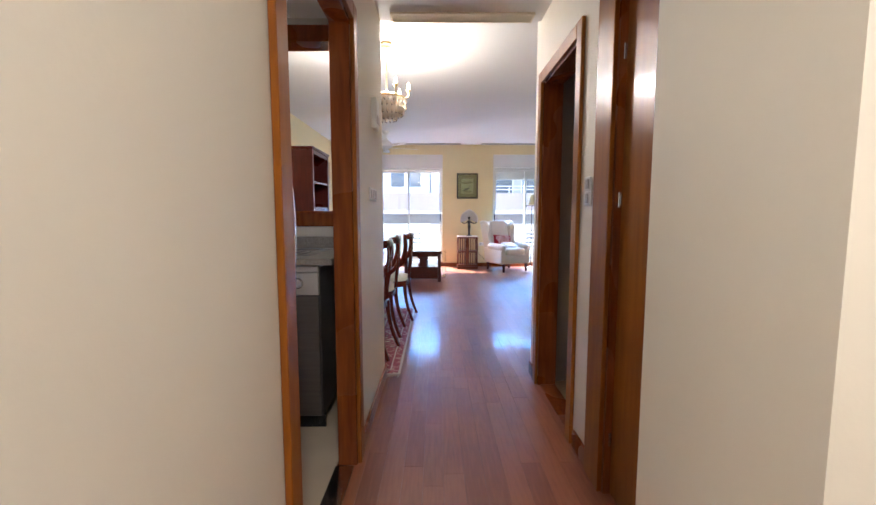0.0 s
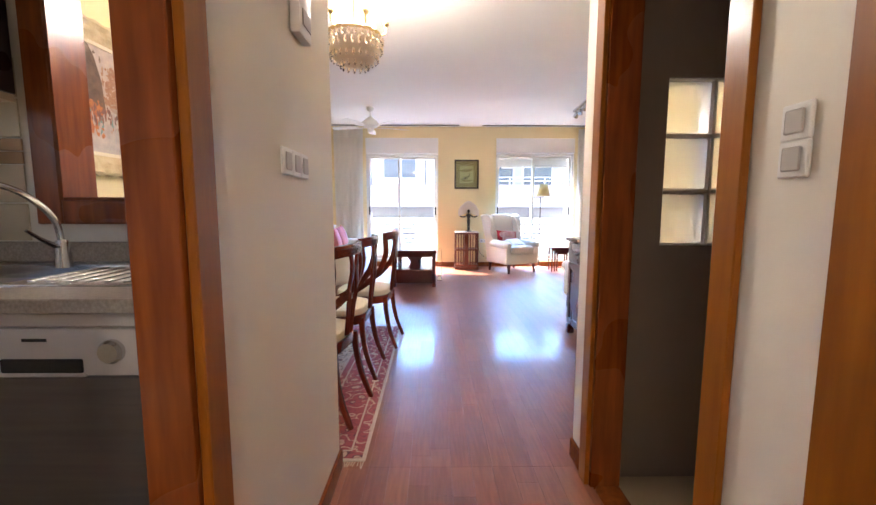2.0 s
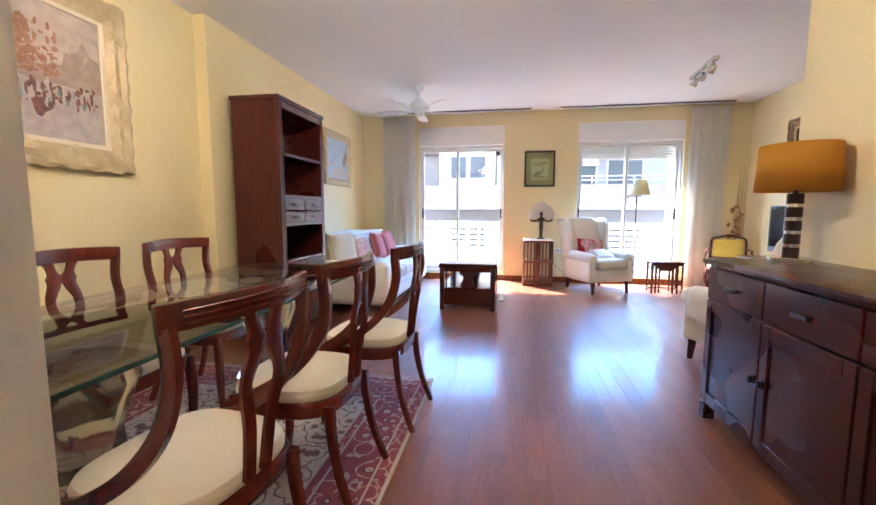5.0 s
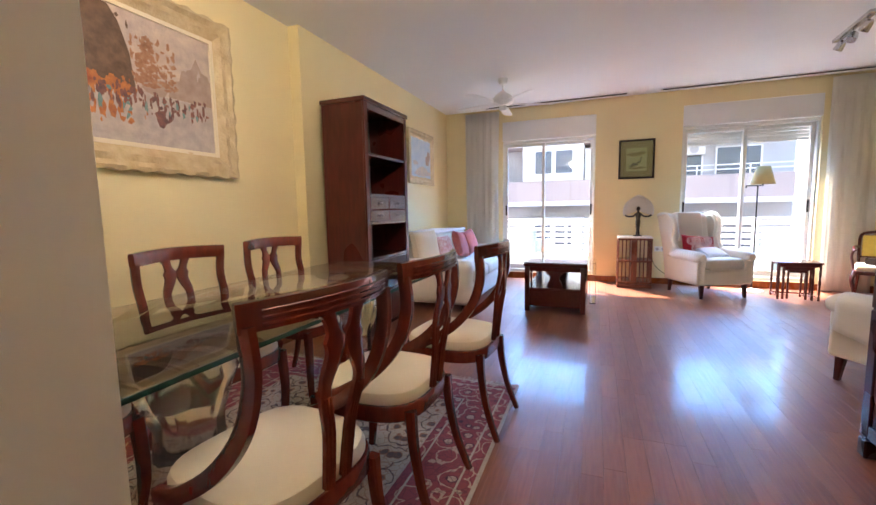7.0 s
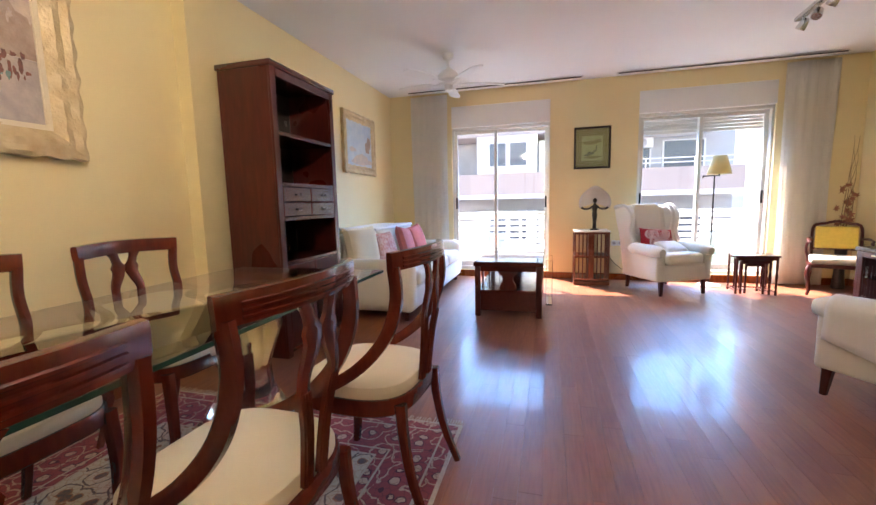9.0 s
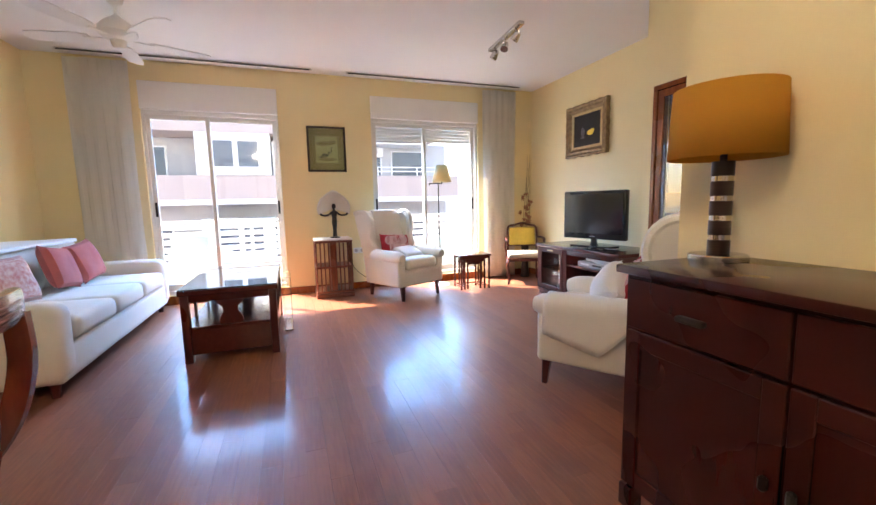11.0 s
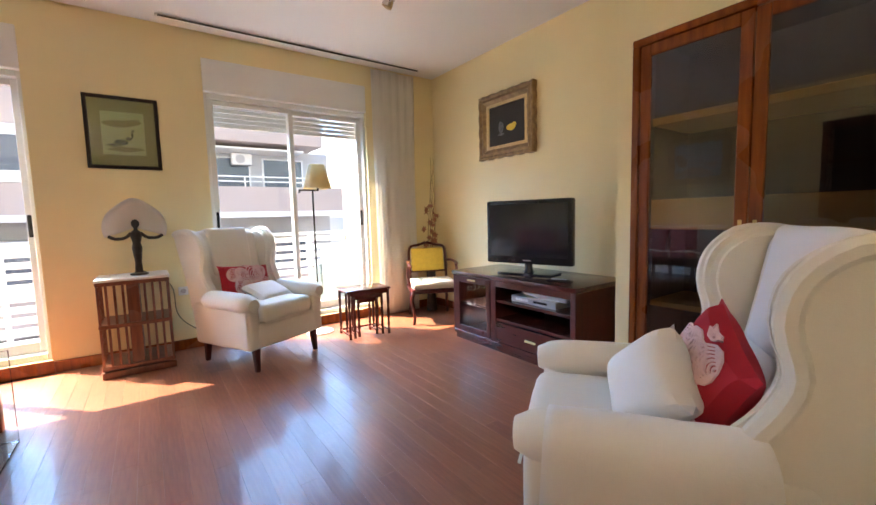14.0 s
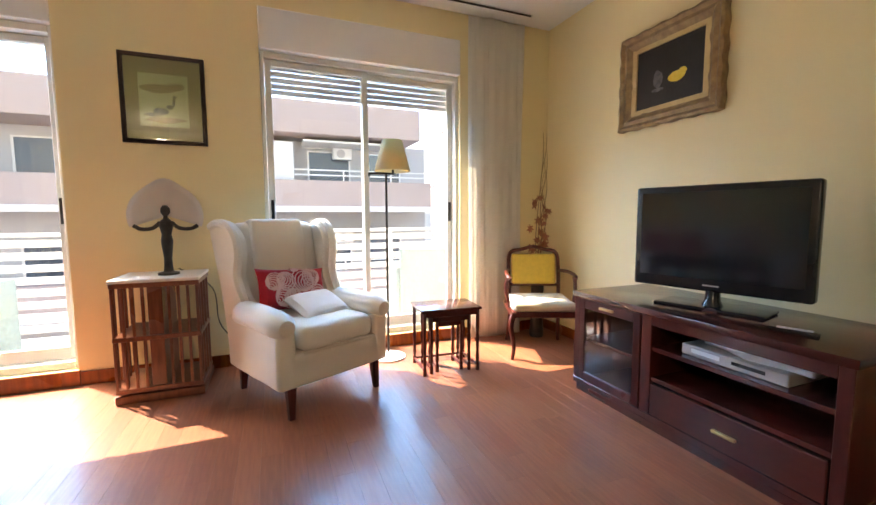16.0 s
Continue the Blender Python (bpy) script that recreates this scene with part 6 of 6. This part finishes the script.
# sideboard with table lamp
sb = thing("sideboard", "dark mahogany sideboard with drawers over panelled doors", "sideboard")
SY0, SY1 = 3.60, 5.16
part("top_board", onebox(1.297, 1.84, SY0 - 0.02, SY1 + 0.02, 0.89, 0.92, 0.006, 2), M_SIDE, sb)
part("body", onebox(1.334, 1.84, SY0, SY1, 0.09, 0.889, 0.003), M_SIDE, sb)
for y in (SY0, SY1 - 0.06):
    for x in (1.322, 1.775):
        part("foot", onebox(x, x + 0.06, y, y + 0.06, 0, 0.089, 0.006), M_SIDE, sb)
n = 3
wdt = (SY1 - SY0 - 0.04) / n
for k in range(n):
    a = SY0 + 0.02 + wdt * k + 0.004
    b = a + wdt - 0.008
    d = part("drawer", onebox(1.316, 1.333, a, b, 0.70, 0.876, 0.004), M_SIDE, sb)
    part("pull", onebox(1.290, 1.3155, (a + b) / 2 - 0.045, (a + b) / 2 + 0.045, 0.775, 0.795, 0.006, 2), M_BRONZE, d, "dark metal cup pull")
    d = part("door", onebox(1.325, 1.333, a + 0.05, b - 0.05, 0.165, 0.635), M_SIDE, sb)
    for q in ((a, a + 0.055, 0.11, 0.69), (b - 0.055, b, 0.11, 0.69)):
        part("stile", onebox(1.316, 1.333, *q, 0.003), M_SIDE, d)
    for q in ((a + 0.055, b - 0.055, 0.11, 0.17), (a + 0.055, b - 0.055, 0.63, 0.69)):
        part("rail", onebox(1.316, 1.333, *q, 0.003), M_SIDE, d)
    part("knob", onebox(1.294, 1.3155, a + 0.018 if k != 1 else b - 0.038, a + 0.038 if k != 1 else b - 0.018, 0.40, 0.44, 0.006), M_BRONZE, d)
M_AMBER = cloth_mat("amber_silk_shade", (0.72, 0.36, 0.045), 0.5)
tl = thing("table_lamp", "table lamp with amber drum shade and banded column", "table lamp", pose(1.678, 5.085, 0.921))
part("base", lathe(bmesh.new(), [(0.095, 0), (0.095, 0.018), (0.09, 0.022)], 30), M_CHROME, tl)
z = 0.022
M_WENGE = mat("wenge_block", (0.030, 0.012, 0.009), rough=0.3, scale=10)
M_ACR = mat("polished_nickel_band", (0.72, 0.68, 0.64), rough=0.15, metal=1.0, scale=10)
for k in range(9):
    hh = 0.052 if k % 2 == 0 else 0.018
    r = 0.036 if k % 2 == 0 else 0.034
    part("block" if k % 2 == 0 else "band", lathe(bmesh.new(), [(r, z), (r, z + hh)], 24), M_WENGE if k % 2 == 0 else M_ACR, tl)
    z += hh
part("neck", lathe(bmesh.new(), [(0.012, z), (0.012, z + 0.05)], 10), M_BRONZE, tl)
s = part("shade", lathe(bmesh.new(), [(0.178, z + 0.01), (0.168, z + 0.25)], 40, cap=False), M_AMBER, tl, "amber fabric drum shade")
s.modifiers.new("thickness", "SOLIDIFY").thickness = 0.002
part("harp", boxes([(-0.174, 0.174, -0.002, 0.002, z + 0.05, z + 0.054), (-0.002, 0.002, -0.174, 0.174, z + 0.05, z + 0.054)]), M_BRONZE, tl)

# corridor ceiling lamp
cl_ = thing("ceiling_light", "round flush ceiling lamp of the corridor", "ceiling lamp", pose(0.15, -0.45, 0))
part("rim", lathe(bmesh.new(), [(0.15, 2.52), (0.15, 2.539)], 28), M_WHITE, cl_)

# ---- balcony and outside ----
M_RENDER = mat("pink_beige_render", (0.50, 0.41, 0.38), (0.46, 0.375, 0.345), rough=0.85, scale=0.6, bump=0.1, bump_scale=20)
M_RENDER_W = mat("white_render", (0.80, 0.79, 0.77), (0.76, 0.75, 0.73), rough=0.85, scale=0.6, bump=0.1, bump_scale=20)
M_RENDER_G = mat("grey_render", (0.52, 0.51, 0.51), (0.47, 0.46, 0.46), rough=0.85, scale=0.7)
M_PAVE = mat("pale_balcony_tile", (0.74, 0.70, 0.65), (0.68, 0.64, 0.59), rough=0.6, scale=3)
M_ASPH = mat("street_asphalt", (0.055, 0.055, 0.056), (0.045, 0.045, 0.046), rough=0.9, scale=1.5)
M_FARPANE = mat("far_window_glass", (0.10, 0.12, 0.15), rough=0.08, scale=1)
structure("ground", boxes([(-400, 400, -400, 400, -9.3, -9.0)]), M_ASPH, "grey asphalt street far below", "ground")
structure("wall_facade_own", boxes([(-9, 9, -1.9, 9.86, -9.0, -0.26)]), M_RENDER, "rendered storeys of the building below the flat", "wall")
structure("balcony_floor", boxes([(-3.6, 4.2, 9.87, 11.15, -0.26, -0.02)], 0.005), M_PAVE, "pale tiled balcony floor", "floor")
rl = thing("balcony_railing", "white slatted metal balcony railing", "railing")
for z in (0.06, 0.17, 0.28, 0.39, 0.50, 0.61, 0.72, 0.83):
    part("slat", onebox(-3.5, 4.1, 11.0, 11.015, z, z + 0.065, 0.003), M_WHITE, rl)
for x in (-3.4, -1.9, -0.4, 1.1, 2.6, 4.0):
    part("post", onebox(x, x + 0.04, 11.017, 11.05, -0.02, 0.93, 0.004), M_WHITE, rl)
part("handrail", onebox(-3.5, 4.1, 10.99, 11.05, 0.925, 0.955, 0.006), M_WHITE, rl)
pier = thing("balcony_side_wall", "pale tile-clad side pier of the balcony", "pier", kind="structure")
part("core", onebox(3.155, 3.6, 10.4, 11.0, -0.02, 3.2), M_RENDER_W, pier)
for k in range(11):
    part("course", onebox(3.125, 3.154, 10.39, 11.01, 0.0 + 0.29 * k, 0.278 + 0.29 * k, 0.004), M_RENDER, pier)


def balcony_chair(m):
    t = thing("balcony_chair", "grey woven balcony armchair", "chair", m, group="chairs on the balcony")
    g = mat("grey_green_wicker", (0.27, 0.33, 0.33), (0.22, 0.27, 0.27), rough=0.8, scale=40, bump=0.3, bump_scale=80)
    part("seat", soft(-0.24, 0.24, -0.24, 0.24, 0.36, 0.44, 0.03, cuts=2), M_RENDER_W, t)
    part("back", soft(-0.26, 0.26, 0.22, 0.28, 0.02, 0.80, 0.02, cuts=2), g, t)
    for s in (-1, 1):
        part("arm", soft(s * 0.28 - 0.03, s * 0.28 + 0.03, -0.26, 0.28, 0.02, 0.62, 0.02, cuts=2), g, t)
    return t


b0 = balcony_chair(pose(2.80, 10.38, -0.02, 0, 0, 165))
copy_thing(b0, pose(-1.0, 10.55, -0.02, 0, 0, 160))

FY = 20.0
bd = thing("apartment_building", "pink beige apartment block with terraces across the street", "building")
part("wall", onebox(-9, 6.9, FY + 1.6, FY + 9, -9, 3.7), M_RENDER_G, bd)
part("wall", onebox(7.0, 16, FY + 3, FY + 9, -9, 1.2), M_RENDER_W, bd)
part("roof_parapet", onebox(-9.2, 6.2, FY + 0.1, FY + 8.8, 3.72, 4.75, 0.02), M_RENDER, bd)
for x in (3.9, 5.1):
    part("chimney", onebox(x - 0.28, x + 0.28, FY + 2.0, FY + 2.6, 4.76, 5.35), M_RENDER_W, bd)
for z in (1.40, -1.55, -4.5, -7.4):
    bal = part("balcony", onebox(-9.1, 6.95, FY, FY + 1.59, z, z + 0.85, 0.01), M_RENDER, bd)
    part("ledge", onebox(-9.15, 7.0, FY - 0.06, FY - 0.002, z - 0.16, z + 0.03, 0.01), M_RENDER_W, bal)
    for k in range(2):
        part("rail", onebox(1.9, 6.9, FY + 0.03, FY + 0.06, z + 1.0 + 0.16 * k, z + 1.04 + 0.16 * k), M_WHITE, bal)
    for x in (1.9, 3.5, 5.1, 6.8):
        part("rail_post", onebox(x, x + 0.04, FY + 0.065, FY + 0.1, z + 0.851, z + 1.2), M_WHITE, bal)
    # white bay with a window
    bay = part("bay", onebox(-2.7, -0.35, FY - 0.05, FY + 1.59, z + 0.852, z + 2.30, 0.01), M_RENDER_W, bd)
    for a in (-2.25, -1.45):
        w = part("window", boxes([(a, a + 0.76, FY - 0.10, FY - 0.051, z + 1.08, z + 1.14), (a, a + 0.76, FY - 0.10, FY - 0.051, z + 2.02, z + 2.08), (a, a + 0.06, FY - 0.10, FY - 0.051, z + 1.14, z + 2.02), (a + 0.70, a + 0.76, FY - 0.10, FY - 0.051, z + 1.14, z + 2.02)]), M_WHITE, bd)
        part("pane", onebox(a + 0.06, a + 0.70, FY - 0.075, FY - 0.06, z + 1.14, z + 2.02), M_FARPANE, w)
    room = part("white_room", onebox(-0.3, 2.0, FY + 0.5, FY + 1.59, z + 0.852, z + 2.1, 0.01), M_RENDER_W, bd)
    part("awning", onebox(2.3, 5.6, FY + 0.4, FY + 1.59, z + 2.12, z + 2.19, 0.01), M_WHITE, bd)
    for a in (2.5, 4.4, -5.4, -7.6):
        w = part("window", boxes([(a, a + 1.5, FY + 1.54, FY + 1.599, z + 0.4, z + 0.46), (a, a + 1.5, FY + 1.54, FY + 1.599, z + 1.95, z + 2.0), (a, a + 0.06, FY + 1.54, FY + 1.599, z + 0.46, z + 1.95), (a + 1.44, a + 1.5, FY + 1.54, FY + 1.599, z + 0.46, z + 1.95)]), M_WHITE, bd)
        part("pane", onebox(a + 0.06, a + 1.44, FY + 1.56, FY + 1.58, z + 0.46, z + 1.95), M_FARPANE, w)
    u = part("air_conditioner", onebox(3.35, 4.0, FY + 1.2, FY + 1.53, z + 1.70, z + 2.1, 0.02), M_WHITE, bd)
    part("fan_grille", lathe(bmesh.new(), [(0.15, 0), (0.15, 0.01)], 20), M_RENDER_G, u, m=pose(3.62, FY + 1.199, z + 1.9, 90, 0, 0))
far = thing("apartment_building", "low white apartment block with a sloping stair roof", "building")
part("wall", onebox(7.4, 22, FY + 12, FY + 22, -9, 3.0), M_RENDER_W, far)
part("roof", sweep(bmesh.new(), [(7.0, FY + 11.5, 4.4), (11.0, FY + 11.5, 2.4)], (0.5, 0.12), 4, (0, 1, 0)), M_RENDER_W, far)

# ---- plank floor ----
def plank_mesh(name, ln, w):
    bm = onebox(0.0002, w - 0.0002, 0.0002, ln - 0.0002, -0.010, 0.0, 0.0003)
    me = bpy.data.meshes.new(name)
    bm.to_mesh(me)
    bm.free()
    me.materials.append(M_FLOOR)
    return me


floor_ob = bpy.data.objects["floor"]
PW = 0.095
plank_sizes = [plank_mesh("plank", ln, PW) for ln in (0.55, 0.75, 0.95, 1.2)]
lens_ = (0.55, 0.75, 0.95, 1.2)
rnd = random.Random(8)
pieces = 0
rest_v, rest_f = [], []


def place_plank(x, y, k, cut=None):
    global pieces
    ln = lens_[k]
    near = 0.6 < x < 3.1 and 5.6 < y < 8.6
    if near and pieces < 300 and cut is None:
        o = new("plank", plank_sizes[k])
        o.parent, o.location = floor_ob, (x, y, 0)
        pieces += 1
        return
    y1 = y + (cut or ln) - 0.0003
    b = len(rest_v)
    x0, x1, y0 = x + 0.0003, x + PW - 0.0003, y + 0.0003
    e = 0.0003
    rest_v.extend([(x0, y0, -0.010), (x1, y0, -0.010), (x1, y1, -0.010), (x0, y1, -0.010), (x0, y0, -e), (x1, y0, -e), (x1, y1, -e), (x0, y1, -e),
                   (x0 + e, y0 + e, 0), (x1 - e, y0 + e, 0), (x1 - e, y1 - e, 0), (x0 + e, y1 - e, 0)])
    for i in range(4):
        j = (i + 1) % 4
        rest_f.append((b + i, b + j, b + 4 + j, b + 4 + i))
        rest_f.append((b + 4 + i, b + 4 + j, b + 8 + j, b + 8 + i))
    rest_f.append((b + 8, b + 9, b + 10, b + 11))


def lay(x0, x1, y0, y1):
    i = 0
    while x0 + i * PW < x1 - 0.001:
        x, y = x0 + i * PW, y0 - rnd.uniform(0.0, 0.5)
        while y < y1 - 0.02:
            k = rnd.randrange(4)
            if y + lens_[k] > y1:
                place_plank(x, y, k, y1 - y)
            elif y < y0:
                ln = lens_[k] - (y0 - y)
                if ln > 0.03:
                    place_plank(x, y0, k, ln)
            else:
                place_plank(x, y, k)
            y += lens_[k]
        i += 1


lay(-2.45, 0.495, 3.08, 9.66)
lay(0.495, 3.80, 3.08, 9.66)
lay(-0.455, 0.875, -1.65, 3.08)
me = bpy.data.meshes.new("plank_field")
me.from_pydata(rest_v, [], rest_f)
me.materials.append(M_FLOOR)
me.update()
pfield = new("plank_field", me)
pfield.parent = floor_ob
pfield["kind"] = "stuff"
